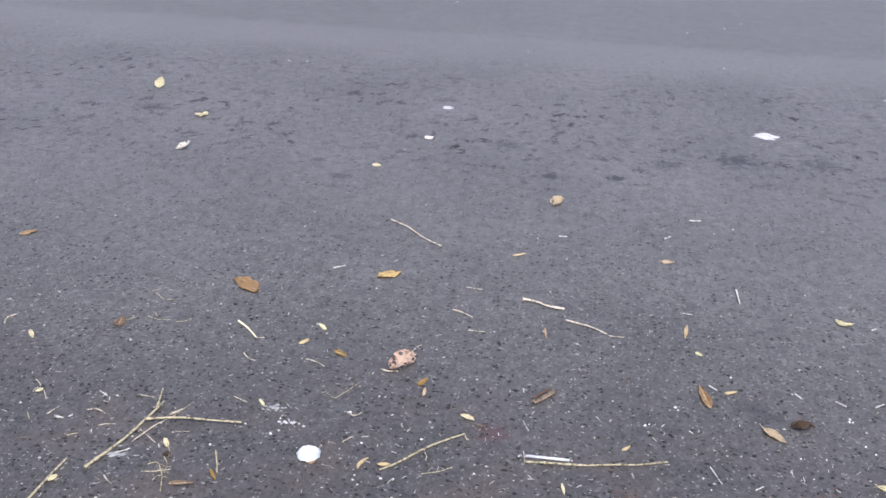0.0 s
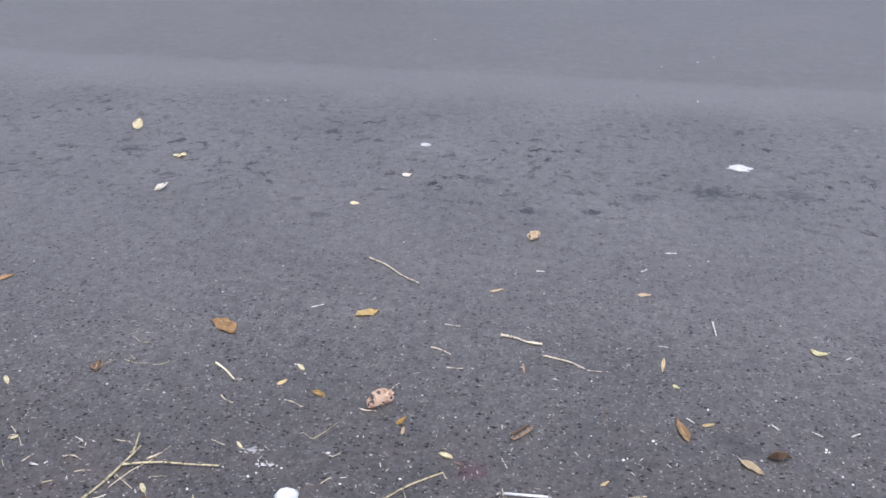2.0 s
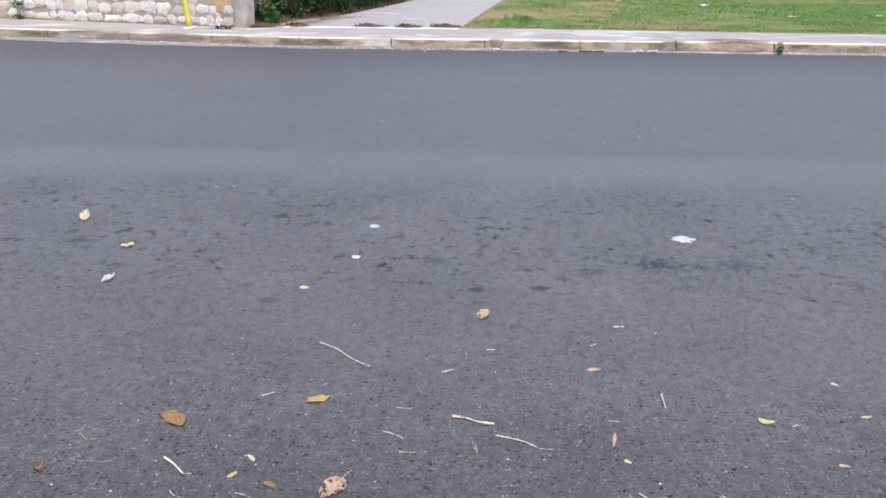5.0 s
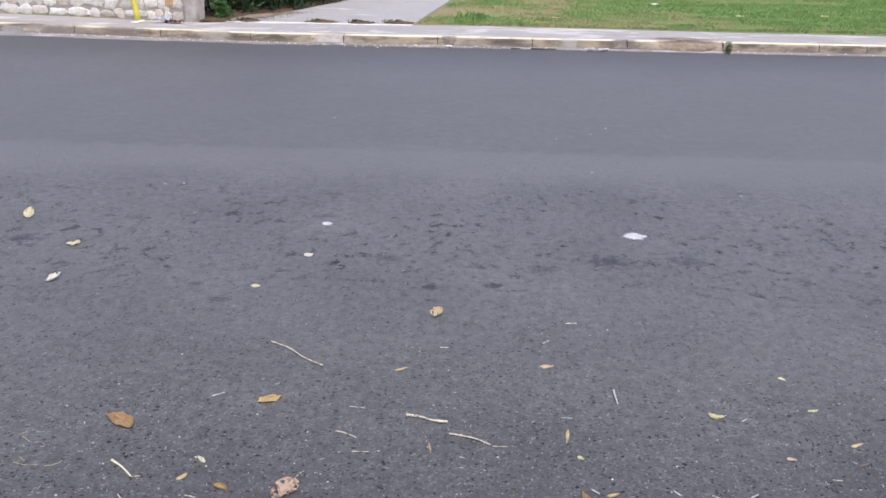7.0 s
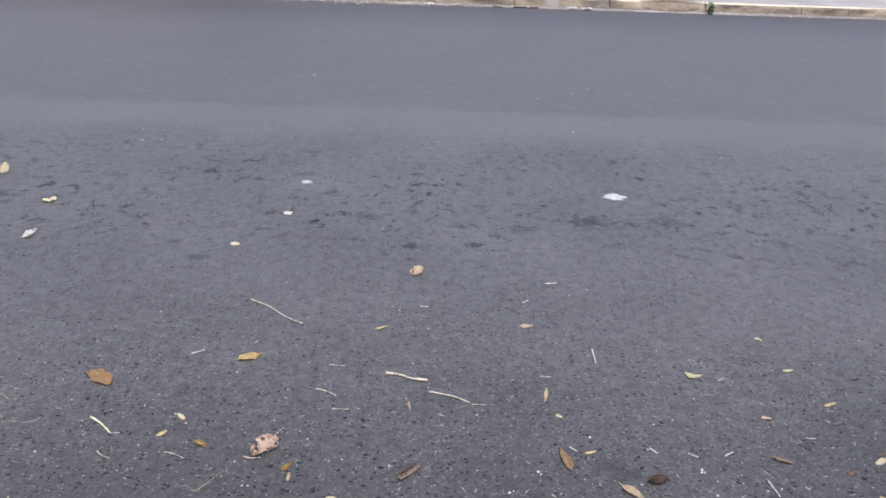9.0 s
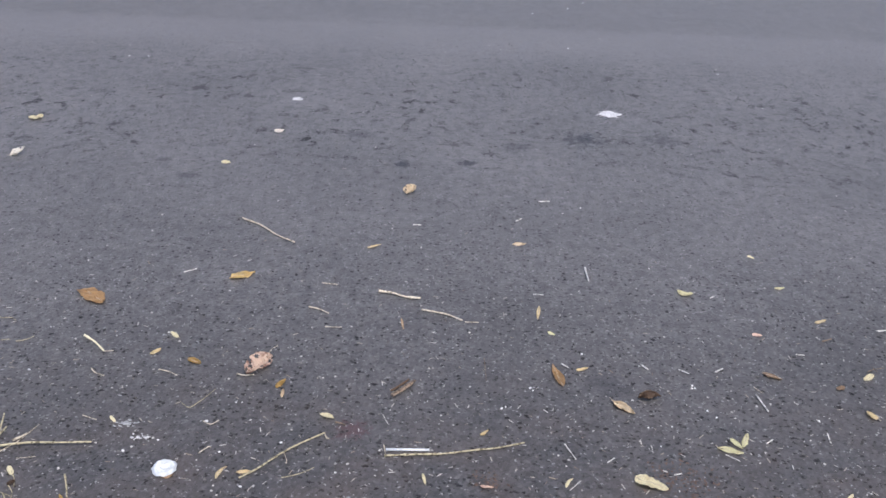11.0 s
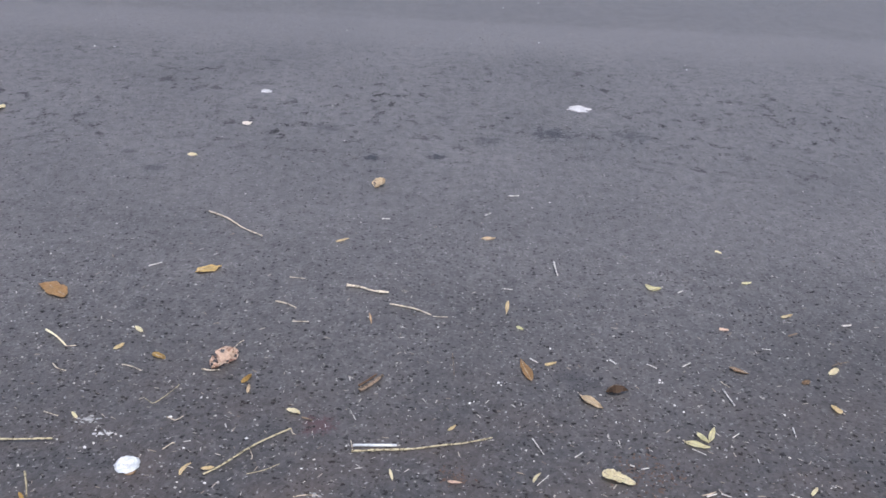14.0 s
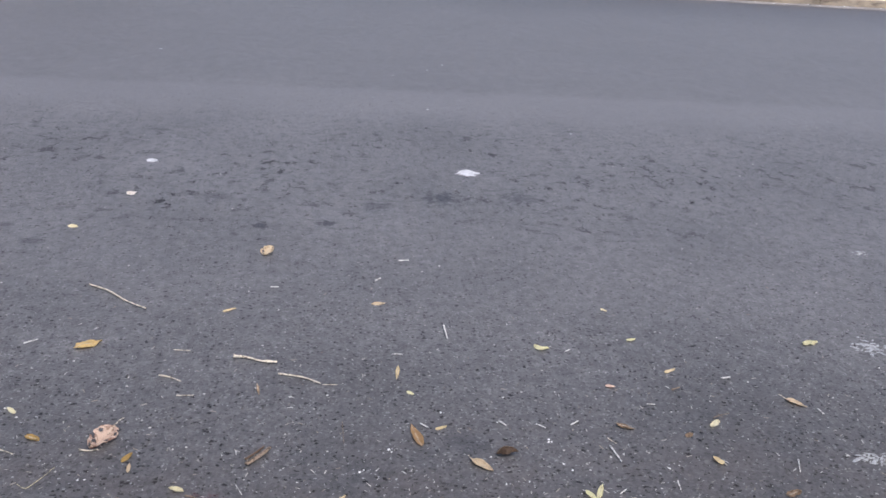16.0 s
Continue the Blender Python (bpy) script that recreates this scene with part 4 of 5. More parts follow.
fallen_leaf(-1.581, 2.581, 0.062, 0.025, 46, BROWN_LEAF, "narrow brown leaf lying on the road")
fallen_leaf(-1.863, 4.262, 0.062, 0.052, 84, CREAM_LEAF, "broad pale yellow leaf with a hole, propped on edge", blunt=0.1, holes=5, tilt=48, cup=0.4)
fallen_leaf(-1.496, 3.886, 0.063, 0.049, 44, CREAM_LEAF, "pale yellow curled leaf far out on the road", curl=0.12, blunt=0.7)
fallen_leaf(-1.401, 3.465, 0.066, 0.044, 38, PALE_LEAF, "pale tan crumpled leaf on the road", curl=0.16, cup=0.9, holes=4, blunt=-0.4, tilt=22, stem=0.2)
fallen_leaf(-0.422, 3.823, 0.048, 0.034, 45, PALE_LEAF, "small bleached leaf scrap")
fallen_leaf(-0.575, 3.453, 0.042, 0.024, -17, CREAM_LEAF, "small pale yellow leaf scrap on the road")
fallen_leaf(1.045, 2.511, 0.050, 0.026, -22, LIME_LEAF, "curved yellow green leaf on the asphalt", bend=-0.6, cup=0.5)
fallen_leaf(0.580, 2.368, 0.083, 0.011, -98, YELLOW_LEAF, "slim tan yellow leaf", cup=0.5, blunt=-0.8)
fallen_leaf(0.608, 2.258, 0.026, 0.014, -47, LIME_LEAF, "little yellow leaf on the asphalt")
fallen_leaf(0.605, 2.049, 0.100, 0.025, 102, BROWN_LEAF, "orange brown leaf with a pointed tip", blunt=-0.3, cup=0.6)
fallen_leaf(0.675, 2.084, 0.038, 0.014, 26, YELLOW_LEAF, "narrow tan yellow leaf", blunt=0.6)
fallen_leaf(0.759, 1.918, 0.074, 0.032, -47, TAN_LEAF, "tan yellow leaf pointed at both ends", stem=0.14, cup=0.6, blunt=-0.9)
fallen_leaf(0.833, 1.965, 0.062, 0.034, 6, DARK_LEAF, "dark brown arched leaf with raised middle", curl=-0.62, cup=-1.1, blunt=-0.5)
fallen_leaf(0.017, 1.845, 0.041, 0.017, -26, CREAM_LEAF, "pale yellow curled leaf on the asphalt", bend=0.15, cup=0.5)
fallen_leaf(0.402, 1.800, 0.031, 0.009, 48, YELLOW_LEAF, "small yellow leaf scrap on the asphalt")
fallen_leaf(-0.118, 1.976, 0.044, 0.017, 64, MUSTARD_LEAF, "mustard brown leaf on the asphalt", cup=0.4)
fallen_leaf(-0.107, 1.934, 0.039, 0.009, 92, TAN_LEAF, "small tan leaf beside a mustard leaf", cup=0.4)
fallen_leaf(-0.199, 1.630, 0.046, 0.010, 69, YELLOW_LEAF, "curved tan yellow leaf near a twig", bend=0.3, cup=0.6)
fallen_leaf(-0.148, 1.634, 0.030, 0.011, 11, YELLOW_LEAF, "narrow yellow leaf against a twig", blunt=0.5)
fallen_leaf(0.261, 1.628, 0.040, 0.007, -79, CREAM_LEAF, "pale narrow leaf on the gritty asphalt")
fallen_leaf(-0.476, 2.104, 0.037, 0.014, 56, YELLOW_LEAF, "slim yellow leaf on the asphalt")
fallen_leaf(-0.446, 2.188, 0.041, 0.014, -50, CREAM_LEAF, "small cream leaf scrap", blunt=0.8)
fallen_leaf(-0.362, 2.065, 0.046, 0.022, -30, MUSTARD_LEAF, "olive mustard leaf on the asphalt", cup=0.3)
fallen_leaf(0.552, 2.815, 0.050, 0.018, 12, TAN_LEAF, "narrow tan leaf on the road")
fallen_leaf(0.064, 2.765, 0.051, 0.014, 31, YELLOW_LEAF, "thin curled yellow leaf on the road")
fallen_leaf(0.182, 2.283, 0.060, 0.006, -82, BROWN_LEAF, "small reddish brown leaf")
fallen_leaf(-0.572, 1.487, 0.056, 0.015, 15, DULL_LEAF, "narrow dark brown curled leaf", cup=0.6)
fallen_leaf(-0.663, 1.614, 0.037, 0.012, -57, CREAM_LEAF, "yellow cream leaf among dry weeds", blunt=0.8)
fallen_leaf(-0.646, 1.576, 0.019, 0.015, 50, DARK_LEAF, "dark brown leaf scrap among dry weeds", blunt=0.9)
fallen_leaf(-0.497, 1.809, 0.031, 0.009, -51, CREAM_LEAF, "small cream yellow leaf", blunt=0.7)
fallen_leaf(-0.854, 1.449, 0.023, 0.018, 72, CREAM_LEAF, "yellow cream petal scrap beside a stick", blunt=0.9, cup=0.6)
fallen_leaf(-1.061, 1.751, 0.021, 0.014, 54, CREAM_LEAF, "tiny pale leaf scrap on the asphalt")
fallen_leaf(-0.515, 1.526, 0.043, 0.008, -53, MUSTARD_LEAF, "mustard brown husk beside a twig", cup=0.6)
sprig_parts.append(fallen_leaf(0.989, 1.760, 0.061, 0.020, -17, LIME_LEAF, "yellow green leaf of a fallen sprig", stem=0.1, cup=0.3))
sprig_parts.append(fallen_leaf(1.010, 1.787, 0.043, 0.016, -64, LIME_LEAF, "small yellow green leaf of a fallen sprig", cup=0.3))
sprig_parts.append(fallen_leaf(1.036, 1.801, 0.063, 0.014, 65, LIME_LEAF, "upright yellow green leaf of a fallen sprig", cup=0.3))
fallen_leaf(0.764, 1.638, 0.052, 0.040, -32, CREAM_LEAF, "broad creamy yellow leaf", blunt=1.0, cup=0.2)
fallen_leaf(0.788, 1.623, 0.049, 0.023, -34, CREAM_LEAF, "creamy yellow leaf overlapping a broader one", blunt=0.8, lift=0.006)
fallen_leaf(0.588, 1.631, 0.040, 0.008, 58, CREAM_LEAF, "pale tan curled leaf", bend=0.2, cup=0.5)
fallen_leaf(1.390, 1.916, 0.038, 0.022, 111, YELLOW_LEAF, "yellow leaf with a dark stem", stem=0.3)
fallen_leaf(1.449, 2.084, 0.048, 0.017, 39, CREAM_LEAF, "creamy yellow crumpled leaf", blunt=0.9, cup=0.6, holes=1)
fallen_leaf(1.358, 2.566, 0.038, 0.017, 20, LIME_LEAF, "small pale yellow leaf on the road")
fallen_leaf(1.420, 2.372, 0.047, 0.014, 27, YELLOW_LEAF, "slim golden leaf on the road")
fallen_leaf(1.205, 2.285, 0.029, 0.017, -8, PINK_LEAF, "short pinkish brown leaf on the road", blunt=0.8)
fallen_leaf(1.186, 2.076, 0.054, 0.021, -29, DULL_LEAF, "dull brown leaf pressed onto the asphalt")
fallen_leaf(1.326, 2.775, 0.026, 0.015, -44, CREAM_LEAF, "small cream leaf far out on the road")
fallen_leaf(1.354, 2.033, 0.030, 0.015, 27, DULL_LEAF, "small dull brown leaf scrap", blunt=0.8)
fallen_leaf(1.218, 1.608, 0.035, 0.009, 48, CREAM_LEAF, "whitish leaf scrap on the gritty asphalt", blunt=0.9)
fallen_leaf(1.969, 2.542, 0.065, 0.028, 17, LIME_LEAF, "pale yellow leaf with a pointed end", blunt=0.6)
fallen_leaf(1.741, 2.185, 0.066, 0.025, -43, TAN_LEAF, "long tan rolled leaf on the asphalt", cup=0.8, stem=0.35, blunt=-0.4)
fallen_leaf(1.533, 1.777, 0.049, 0.020, 19, DULL_LEAF, "dull brown leaf scrap pressed flat", blunt=0.9)
twig([(-0.408, 2.943), (-0.337, 2.896), (-0.268, 2.823), (-0.199, 2.770)], 0.0044, PALE_TWIG, "thin bent pale twig on the road")
twig([(0.101, 2.461), (0.141, 2.455), (0.185, 2.433), (0.229, 2.428)], 0.0056, PALE_TWIG, "knobbly pale twig with a cut end", knob=1.5)
twig([(0.235, 2.363), (0.275, 2.354), (0.313, 2.340), (0.355, 2.310)], 0.0038, PALE_TWIG, "thin whitish twig on the asphalt")
twig([(0.361, 2.306), (0.403, 2.305)], 0.0016, PALE_TWIG, "short thin bleached twig on the asphalt")
twig([(-0.098, 2.362), (-0.068, 2.351), (-0.035, 2.328)], 0.0030, PALE_TWIG, "short pale twig on the asphalt")
twig([(-0.076, 2.507), (-0.028, 2.502)], 0.0018, PALE_TWIG, "short straw on the asphalt")
twig([(-0.037, 2.255), (0.010, 2.256)], 0.0018, PALE_TWIG, "short pale straw on the asphalt")
twig([(-0.153, 1.612), (-0.120, 1.643), (-0.056, 1.718), (0.019, 1.780)], 0.0033, OLIVE_TWIG, "slender olive brown twig, slightly bowed")
twig([(0.167, 1.702), (0.242, 1.711), (0.307, 1.717), (0.377, 1.733), (0.429, 1.743), (0.497, 1.766)], 0.0034, OLIVE_TWIG, "long straight dry stalk beside a white straw", knob=1.3)
branch_parts.append(twig([(-0.802, 1.493), (-0.766, 1.599), (-0.747, 1.687), (-0.733, 1.762)], 0.0046, OLIVE_TWIG, "long dry stalk of a broken branch", knob=1.3))
branch_parts.append(twig([(-0.739, 1.732), (-0.747, 1.769), (-0.756, 1.807)], 0.0033, OLIVE_TWIG, "short side shoot of a broken branch", lift=0.006))
branch_parts.append(twig([(-0.747, 1.681), (-0.665, 1.704), (-0.595, 1.708), (-0.515, 1.713)], 0.0040, OLIVE_TWIG, "straight dry stalk crossing a broken branch", lift=0.004))
twig([(-0.744, 1.600), (-0.716, 1.674), (-0.688, 1.716), (-0.665, 1.775)], 0.0017, PALE_TWIG, "thin dry weed stem under a broken branch")
twig([(-0.754, 1.657), (-0.686, 1.608)], 0.0017, PALE_TWIG, "thin bleached weed stem")
twig([(-0.875, 1.325), (-0.869, 1.386), (-0.864, 1.458), (-0.857, 1.515)], 0.0041, OLIVE_TWIG, "dry stalk with a frayed end")
twig([(-0.538, 1.605), (-0.522, 1.570), (-0.507, 1.531)], 0.0028, OLIVE_TWIG, "short yellowish twig on the asphalt")
twig([(-0.690, 2.168), (-0.653, 2.140), (-0.613, 2.096)], 0.0043, CREAM_LEAF, "flat cream coloured husk on the asphalt")
twig([(-0.613, 2.097), (-0.589, 2.102)], 0.0018, PALE_TWIG, "very short straw on the asphalt")
twig([(-0.238, 2.010), (-0.216, 2.006), (-0.192, 2.009)], 0.0030, PALE_TWIG, "pale stalk fragment under a curled leaf")
twig([(-0.444, 2.020), (-0.419, 2.014), (-0.390, 1.997)], 0.0023, PALE_TWIG, "short curved tan stem")
twig([(-0.322, 1.866), (-0.301, 1.900), (-0.280, 1.943)], 0.0012, OLIVE_TWIG, "thin grey grass stem on the asphalt")
twig([(-0.573, 1.820), (-0.534, 1.804)], 0.0016, PALE_TWIG, "thin pale stem scrap on the asphalt")
twig([(-0.059, 1.619), (-0.022, 1.634), (0.009, 1.656)], 0.0013, OLIVE_TWIG, "thin brown stem on the asphalt")
twig([(-1.326, 2.027), (-1.338, 2.059), (-1.321, 2.082)], 0.0027, PALE_TWIG, "hooked pale stem on the road")
twig([(0.163, 1.743), (0.170, 1.705)], 0.0018, PALE_TWIG, "tiny upright stub by a stalk")
twig([(-0.650, 1.542), (-0.626, 1.507), (-0.606, 1.454)], 0.0018, OLIVE_TWIG, "curved dry weed stem on the asphalt")
twig([(-0.672, 1.534), (-0.657, 1.545), (-0.631, 1.534)], 0.0012, OLIVE_TWIG, "crumpled bit of a dry weed on the asphalt")
twig([(-0.645, 1.512), (-0.633, 1.526), (-0.610, 1.511)], 0.0012, OLIVE_TWIG, "crumpled bit of a dry weed on the asphalt")
twig([(-0.648, 1.567), (-0.631, 1.546), (-0.625, 1.520)], 0.0013, OLIVE_TWIG, "crumpled bit of a dry weed on the asphalt")
twig([(-0.639, 1.486), (-0.633, 1.503), (-0.610, 1.499)], 0.0012, OLIVE_TWIG, "crumpled bit of a dry weed on the asphalt")
twig([(-0.660, 1.613), (-0.642, 1.585), (-0.635, 1.562)], 0.0013, OLIVE_TWIG, "crumpled bit of a dry weed on the asphalt")
twig([(-1.094, 1.793), (-1.070, 1.772), (-1.064, 1.753)], 0.0014, PALE_TWIG, "crumpled bit of a pale dry weed")
twig([(-1.051, 1.755), (-1.028, 1.725)], 0.0014, PALE_TWIG, "crumpled bit of a pale dry weed")
twig([(-1.073, 1.741), (-1.073, 1.761), (-1.058, 1.757)], 0.0014, PALE_TWIG, "crumpled bit of a pale dry weed")
twig([(-0.667, 1.657), (-0.627, 1.665)], 0.0011, PALE_TWIG, "thin pale straw beside a broken branch")
twig([(0.412, 2.122), (0.414, 2.017)], 0.0012, BARK, "thin upright brown stem on the asphalt")
twig([(-0.675, 1.508), (-0.639, 1.517), (-0.613, 1.528)], 0.0014, PALE_TWIG, "thin dry weed stem on the asphalt")
twig([(0.172, 1.933), (0.200, 1.965), (0.227, 2.001)], 0.0095, BARK, "rolled piece of brown bark", flat=0.6)
twig([(0.168, 1.958), (0.196, 1.992), (0.212, 2.012)], 0.0055, DARK_LEAF, "dark broken flake of bark beside a rolled piece", flat=0.45)
twig([(0.754, 2.656), (0.755, 2.572)], 0.0037, WHITE_STRAW, "short bleached white straw scrap on the asphalt")
twig([(0.593, 1.768), (0.614, 1.712)], 0.0022, WHITE_STRAW, "short bleached white straw scrap on the asphalt")
twig([(0.687, 1.704), (0.706, 1.721)], 0.0020, WHITE_STRAW, "short bleached white straw scrap on the asphalt")
twig([(0.837, 2.111), (0.853, 2.089)], 0.0032, WHITE_STRAW, "short bleached white straw scrap on the asphalt")
twig([(0.621, 2.106), (0.640, 2.086)], 0.0026, WHITE_STRAW, "short bleached white straw scrap on the asphalt")
twig([(0.573, 2.479), (0.606, 2.476)], 0.0019, WHITE_STRAW, "short bleached white straw scrap on the asphalt")
twig([(-0.511, 2.544), (-0.478, 2.571)], 0.0027, WHITE_STRAW, "short bleached white straw scrap on the asphalt")
twig([(-0.912, 1.777), (-0.883, 1.760)], 0.0023, WHITE_STRAW, "short bleached white straw scrap on the asphalt")
twig([(-0.967, 1.656), (-0.944, 1.656)], 0.0020, WHITE_STRAW, "short bleached white straw scrap on the asphalt")
twig([(1.116, 1.987), (1.127, 1.918)], 0.0031, WHITE_STRAW, "short bleached white straw scrap on the asphalt")
twig([(1.249, 1.838), (1.244, 1.801)], 0.0023, WHITE_STRAW, "short bleached white straw scrap on the asphalt")
twig([(1.085, 1.792), (1.105, 1.808)], 0.0022, WHITE_STRAW, "short bleached white straw scrap on the asphalt")
twig([(1.035, 2.089), (1.060, 2.107)], 0.0024, WHITE_STRAW, "short bleached white straw scrap on the asphalt")
twig([(1.157, 1.598), (1.198, 1.574)], 0.0021, WHITE_STRAW, "short bleached white straw scrap on the asphalt")
twig([(0.974, 1.746), (1.002, 1.725)], 0.0016, WHITE_STRAW, "short bleached white straw scrap on the asphalt")
twig([(1.286, 2.188), (1.310, 2.186)], 0.0020, WHITE_STRAW, "short bleached white straw scrap on the asphalt")
twig([(1.566, 2.322), (1.598, 2.330)], 0.0036, WHITE_STRAW, "short bleached white straw scrap on the asphalt")
twig([(0.938, 2.096), (0.962, 2.078)], 0.0019, WHITE_STRAW, "short bleached white straw scrap on the asphalt")
twig([(0.588, 1.606), (0.617, 1.639)], 0.0014, WHITE_STRAW, "short bleached white straw scrap on the asphalt")
twig([(0.646, 3.164), (0.687, 3.168)], 0.0042, WHITE_STRAW, "short bleached white straw scrap on the asphalt")
twig([(0.552, 2.992), (0.573, 3.013)], 0.0035, WHITE_STRAW, "short bleached white straw scrap on the asphalt")
twig([(0.189, 2.935), (0.217, 2.938)], 0.0030, WHITE_STRAW, "short bleached white straw scrap on the asphalt")
twig([(0.964, 1.581), (0.989, 1.591)], 0.0027, WHITE_STRAW, "short bleached white straw scrap on the asphalt")
twig([(1.005, 1.591), (1.020, 1.583)], 0.0018, WHITE_STRAW, "short bleached white straw scrap on the asphalt")
twig([(0.153, 1.859), (0.169, 1.822)], 0.0013, WHITE_STRAW, "short bleached white straw scrap on the asphalt")
fallen_leaf(0.403, 1.609, 0.034, 0.010, -4, PINK_LEAF, "thin pinkish leaf scrap among rusty crumbs", blunt=0.6)
twig([(1.613, 1.914), (1.592, 1.861)], 0.0025, WHITE_STRAW, "short bleached white straw scrap on the asphalt")
twig([(1.793, 2.153), (1.797, 2.124)], 0.0027, WHITE_STRAW, "short bleached white straw scrap on the asphalt")
twig([(0.039, 1.823), (0.053, 1.819), (0.066, 1.809)], 0.003, BARK, "curled brown leaf stalk on the asphalt")
twig([(0.020, 1.776), (0.026, 1.762), (0.033, 1.758)], 0.0022, PALE_TWIG, "pale frayed scrap at a twig's tip")
twig([(0.052, 1.550), (0.072, 1.556), (0.105, 1.557)], 0.0016, PALE_TWIG, "thin pale stem among white flecks")
twig([(1.121, 2.027), (1.130, 2.012), (1.138, 2.000)], 0.0014, PALE_TWIG, "thin pale stem on the asphalt")
twig([(0.955, 1.585), (0.973, 1.591), (0.989, 1.597)], 0.0022, PALE_TWIG, "short pale twig on the gritty asphalt")
twig([(1.000, 1.592), (1.017, 1.584)], 0.0022, WHITE_STRAW, "short bleached white straw scrap on the asphalt")
twig([(0.835, 1.668), (0.854, 1.673)], 0.0019, WHITE_STRAW, "short bleached white straw scrap on the asphalt")
twig([(0.811, 1.681), (0.821, 1.676)], 0.0022, WHITE_STRAW, "short bleached white straw scrap on the asphalt")
twig([(-0.068, 1.707), (-0.056, 1.678), (-0.057, 1.668)], 0.0016, PALE_TWIG, "frayed dry scrap beside a twig")
twig([(-0.281, 1.813), (-0.258, 1.801), (-0.243, 1.817)], 0.0016, PALE_TWIG, "thin dry stem beside a white pebble")
twig([(-0.349, 1.881), (-0.325, 1.864), (-0.309, 1.888)], 0.0012, OLIVE_TWIG, "thin hooked grass stem on the asphalt")
twig([(-0.262, 1.693), (-0.245, 1.718), (-0.238, 1.712)], 0.0018, PALE_TWIG, "curled dry stem scrap on the asphalt")
twig([(-0.699, 1.714), (-0.688, 1.728), (-0.678, 1.742)], 0.004, PALE_TWIG, "dry seed head on a thin weed stem")
twig([(-0.678, 1.742), (-0.671, 1.760), (-0.664, 1.780)], 0.0014, PALE_TWIG, "thin tip of a dry weed stem")
twig([(-0.906, 1.696), (-0.885, 1.705), (-0.871, 1.701), (-0.853, 1.691)], 0.0022, PALE_TWIG, "torn dry weed scrap on the asphalt")
twig([(-0.990, 1.664), (-0.985, 1.681), (-0.977, 1.697)], 0.0017, PALE_TWIG, "thin dry stem on the asphalt")
twig([(-1.040, 1.661), (-1.024, 1.641), (-1.006, 1.624)], 0.0015, OLIVE_TWIG, "thin dry grass stem on the asphalt")
twig([(-0.968, 1.659), (-0.946, 1.656)], 0.0025, WHITE_STRAW, "short bleached white straw scrap on the asphalt")
twig([(-0.934, 1.663), (-0.928, 1.671)], 0.0025, WHITE_STRAW, "short bleached white straw scrap on the asphalt")
twig([(-0.812, 1.783), (-0.791, 1.780), (-0.765, 1.780)], 0.0015, PALE_TWIG, "thin pale stem scrap on the asphalt")
twig([(-0.848, 1.646), (-0.834, 1.655), (-0.809, 1.658)], 0.0012, PALE_TWIG, "thin pale stem beside a broken branch")
twig([(-0.761, 1.559), (-0.748, 1.568), (-0.736, 1.579)], 0.0018, WHITE_STRAW, "bleached stem above a chalky dropping")
twig([(-0.750, 1.480), (-0.736, 1.467), (-0.721, 1.457)], 0.0018, PALE_TWIG, "torn dry weed scrap on the asphalt")
twig([(-0.618, 2.014), (-0.602, 1.997), (-0.576, 1.985)], 0.0024, PALE_TWIG, "curled pinkish stem scrap on the asphalt")
twig([(-1.006, 2.290), (-0.987, 2.304)], 0.0013, OLIVE_TWIG, "wisp of dry grass on the road")
twig([(-0.987, 2.279), (-0.953, 2.251), (-0.927, 2.253), (-0.909, 2.240)], 0.0014, OLIVE_TWIG, "wisp of dry grass on the road")
twig([(-0.956, 2.149), (-0.919, 2.137), (-0.884, 2.142)], 0.0013, OLIVE_TWIG, "wisp of dry grass on the road")
twig([(-0.863, 2.133), (-0.840, 2.144), (-0.826, 2.160)], 0.0014, OLIVE_TWIG, "wisp of dry grass on the road")
twig([(-0.950, 2.174), (-0.927, 2.155)], 0.0012, OLIVE_TWIG, "wisp of dry grass on the road")
twig([(-1.001, 2.117), (-0.982, 2.144)], 0.0012, OLIVE_TWIG, "wisp of dry grass on the road")
twig([(-0.902, 1.595), (-0.890, 1.604), (-0.882, 1.608)], 0.0019, OLIVE_TWIG, "crumpled bit of a dry weed on the asphalt")
twig([(-1.003, 1.563), (-0.993, 1.571), (-0.985, 1.571)], 0.0024, BARK, "dark crumpled weed scrap on the asphalt")
twig([(1.457, 2.115), (1.484, 2.129), (1.513, 2.137)], 0.0016, BARK, "dark weed stem beside a crumpled leaf")
twig([(1.478, 2.143), (1.485, 2.117)], 0.0015, BARK, "dark weed stem beside a crumpled leaf")
twig([(1.386, 2.261), (1.416, 2.274)], 0.003, BARK, "dark leaf stalk beside a pinkish leaf")
twig([(1.119, 2.490), (1.137, 2.504)], 0.002, WHITE_STRAW, "short bleached white straw scrap on the asphalt")
gather("sprig", sprig_parts, "fallen sprig of three yellow green leaves", "sprig")
gather("fallen_branch", branch_parts, "broken dry branch with forked stalks on the asphalt", "branch")

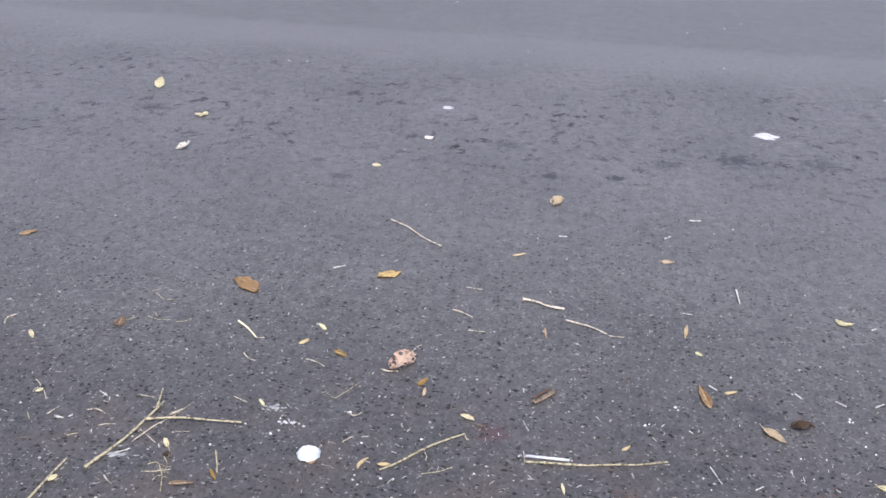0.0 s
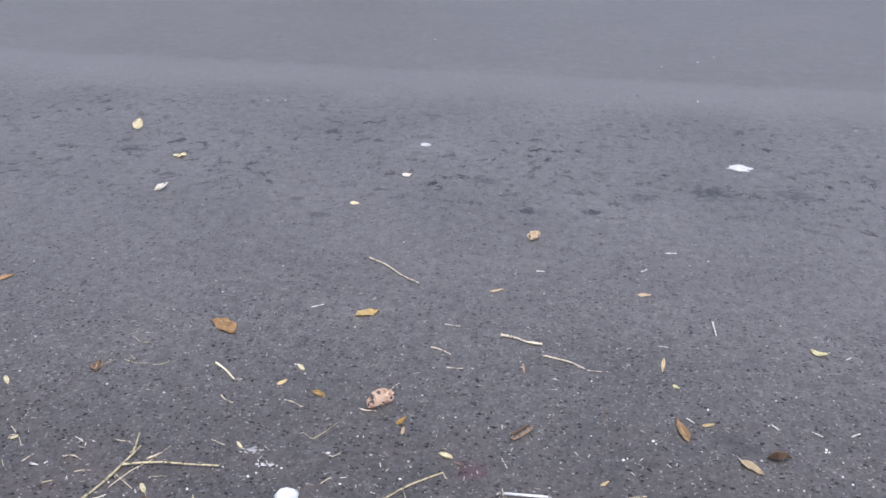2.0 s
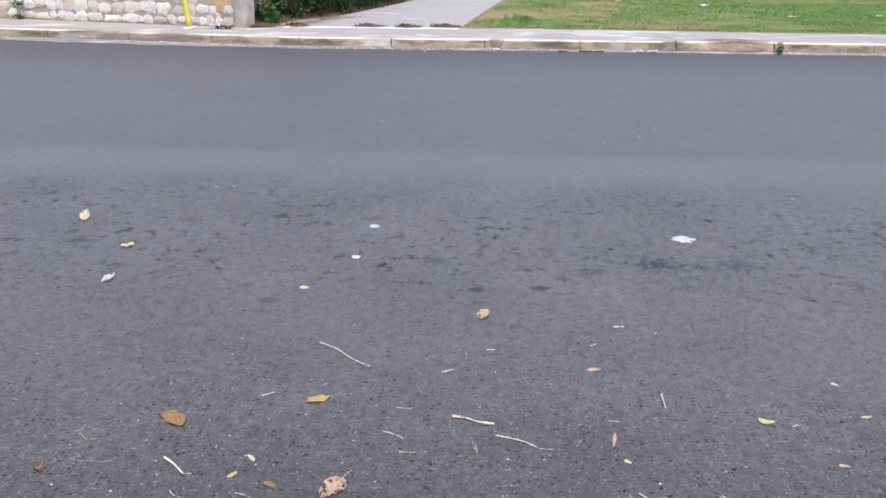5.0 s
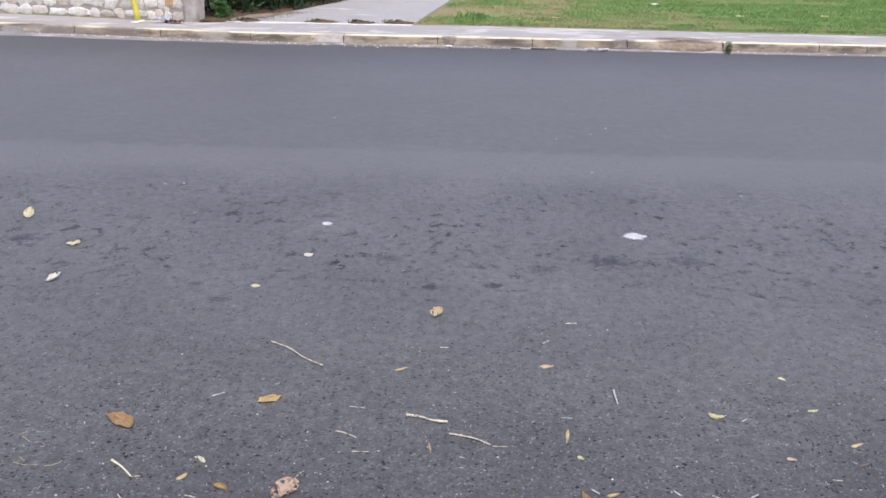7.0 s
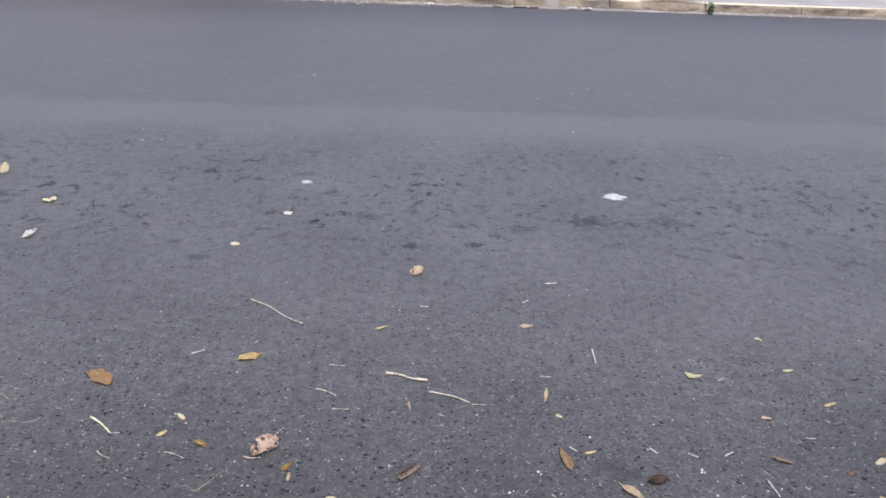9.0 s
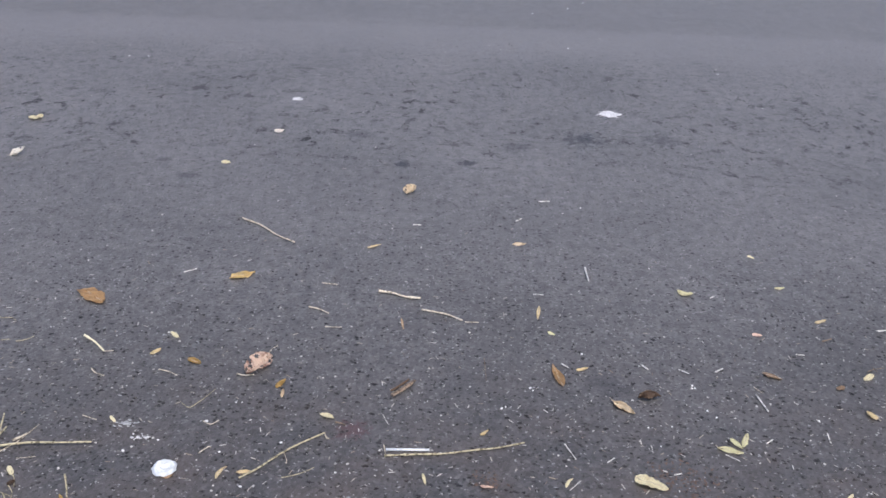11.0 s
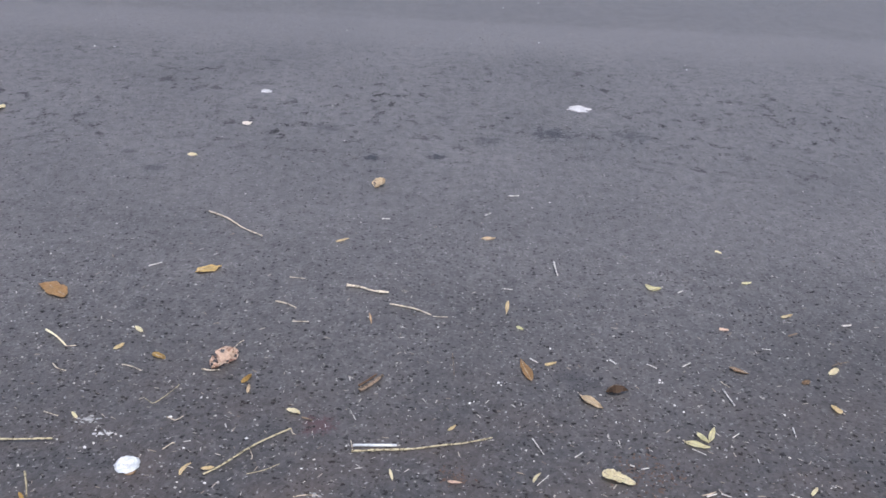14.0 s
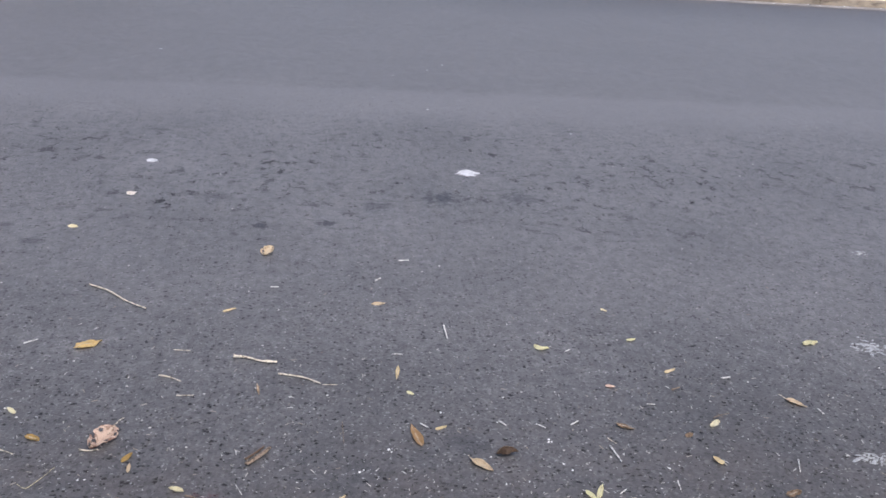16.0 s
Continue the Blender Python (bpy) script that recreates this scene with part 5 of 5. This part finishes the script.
twig([(0.70, 10.475), (0.80, 10.468)], 0.008, BLACK_STICK, "short black charred stick in the gutter")
twig([(0.93, 10.49), (1.05, 10.50), (1.20, 10.515)], 0.009, BLACK_STICK, "black charred stick lying in the gutter")
for x, y, s in ((-0.35, 10.49, 0.05), (-1.9, 10.50, 0.05), (-3.9, 10.76, 0.05)):
    fallen_leaf(x, y, s, s * 0.7, 20 * x, CREAM_LEAF, "bleached paper-pale leaf in the gutter", blunt=0.8, cup=0.6, lift=0.016)
for x, y, w in ((1.57, 10.47, 0.10), (1.73, 10.48, 0.11), (0.02, 10.47, 0.07)):
    thing("paper_scrap", pose(x, y, 0.014, 0, 0, 15 * x), "crumpled scrap of white paper in the gutter", "paper", "paper scraps", crumple(w, 0.05, 0.03, x), WHITE_PLASTIC, False)
thing("paper_scrap", pose(3.00, 14.55, TOP + 0.03, 0, 0, 10), "crumpled scrap of white paper on the lawn", "paper", "paper scraps", crumple(0.11, 0.09, 0.05, 2.2), WHITE_PLASTIC, False)
for x, y in ((1.34, 12.26), (5.04, 13.15), (3.84, 12.93), (1.78, 15.02)):
    fallen_leaf(x, y, 0.11, 0.06, 8, CREAM_LEAF, "pale dry leaf lying on the lawn", blunt=0.8, cup=0.5, lift=TOP + 0.045)
# single pale pebbles far out on the road
for x, y, s in ((0.998, 5.335, 0.009), (-0.715, 6.684, 0.010), (0.856, 6.170, 0.008), (1.108, 6.348, 0.009), (1.233, 6.538, 0.008), (1.758, 4.918, 0.008), (-1.395, 4.888, 0.008), (-1.295, 4.897, 0.007), (-0.946, 2.018, 0.005), (-0.776, 2.003, 0.005)):
    bm = bmesh.new()
    bmesh.ops.create_icosphere(bm, subdivisions=2, radius=1.0)
    for v in bm.verts:
        v.co = Vector((v.co.x * s * 0.75, v.co.y * s * 0.6, v.co.z * s * 0.4)) * (1 + 0.3 * noise.noise(v.co * 1.7 + Vector((x, y, 0))))
    thing("pebble", pose(x, y, s * 0.4), "small pale pebble on the road", "pebble", "pale pebbles on the road", bm, DROPPING, False)


# white chips of stone and shell on the near asphalt
for x, y, s in ((-0.216, 1.701, 0.0042), (-0.145, 1.586, 0.0042), (-0.437, 1.694, 0.005), (-0.432, 1.757, 0.0032), (-0.368, 1.737, 0.0036), (-0.216, 1.892, 0.003), (-0.201, 1.893, 0.0028), (-0.272, 1.813, 0.005), (-0.080, 1.741, 0.0045), (0.059, 1.642, 0.0032), (1.247, 1.890, 0.0034), (0.972, 1.917, 0.004), (0.989, 1.890, 0.0036), (0.955, 2.013, 0.0036), (0.868, 1.848, 0.003), (0.808, 1.841, 0.003), (1.057, 1.594, 0.0036), (0.825, 1.771, 0.0026), (0.528, 1.991, 0.005), (0.534, 1.981, 0.0034), (0.450, 1.900, 0.0045), (0.460, 1.908, 0.003), (0.683, 2.159, 0.0042), (0.958, 2.024, 0.004), (0.963, 2.014, 0.003), (0.833, 2.109, 0.003)):
    bm = bmesh.new()
    bmesh.ops.create_icosphere(bm, subdivisions=1, radius=1.0)
    for v in bm.verts:
        v.co = Vector((v.co.x * s, v.co.y * s * 0.8, v.co.z * s * 0.45)) * (1 + 0.45 * noise.noise(v.co * 1.9 + Vector((x * 9, y * 9, 0))))
    thing("stone_chip", pose(x, y, s * 0.4, 0, 0, 97 * x), "small white stone chip on the asphalt", "pebble", "white stone chips", bm, CHIP, False)


def lawn_edge(rng):
    x = rng.uniform(-0.4, 6.5)
    d = abs(rng.gauss(0, 0.16))
    return x, back_y(x) + d - 0.01, TOP + 0.012 + min(0.008, d * 0.03)


scatter("lawn_edge_litter", 520, lawn_edge, 0.011, BED_BITS, "dark and tan crumbs of soil along the lawn edge", "litter", 71)

def drive_spill(rng):
    t = rng.random()
    return -2.72 + 0.55 * t + abs(rng.gauss(0, 0.16)), 11.64 + 0.85 * t + rng.gauss(0, 0.05), TOP + 0.010 + 0.03 * t


scatter("driveway_spill", 1500, drive_spill, 0.006, BED_BITS, "brown soil crumbs washed over the driveway's edge", "soil", 72)


def broken_kerb_soil(rng):
    x = 2.62 + rng.gauss(0, 0.17)
    return x, kerb_y(x) + 0.16 + abs(rng.gauss(0, 0.09)), TOP + 0.001


scatter("kerb_soil", 900, broken_kerb_soil, 0.005, BED_BITS, "brown soil washed over the broken kerb", "soil", 73)

# ---- loose grit and chaff ----
def near_verge(rng):
    return rng.uniform(-2.2, 2.9), 1.15 + abs(rng.gauss(0, 0.75)), 0.0005


def over_road(rng):
    return rng.uniform(-3.2, 3.6), rng.uniform(1.2, 5.6), 0.0005


scatter("verge_grit", 9000, near_verge, 0.0027, GRIT, "loose pale and dark grit on the asphalt", "grit", 61)
scatter("road_grit", 2600, over_road, 0.0030, GRIT, "sparse loose grit on the asphalt", "grit", 62)
scatter("verge_chaff", 2100, near_verge, 0.0014, CHAFF, "fine dry chaff and grass bits on the asphalt", "chaff", 63, 4.8)


def rusty(rng):
    x, y, s = rng.choice(((0.849, 1.652, 0.042), (0.849, 1.652, 0.042), (0.403, 1.625, 0.018)))
    return x + rng.gauss(0, s), y + rng.gauss(0, s * 0.8), 0.0005


scatter("rusty_crumbs", 260, rusty, 0.0025, RUST_BITS, "rust brown crumbs of rotten leaf on the asphalt", "litter", 64, 1.5)
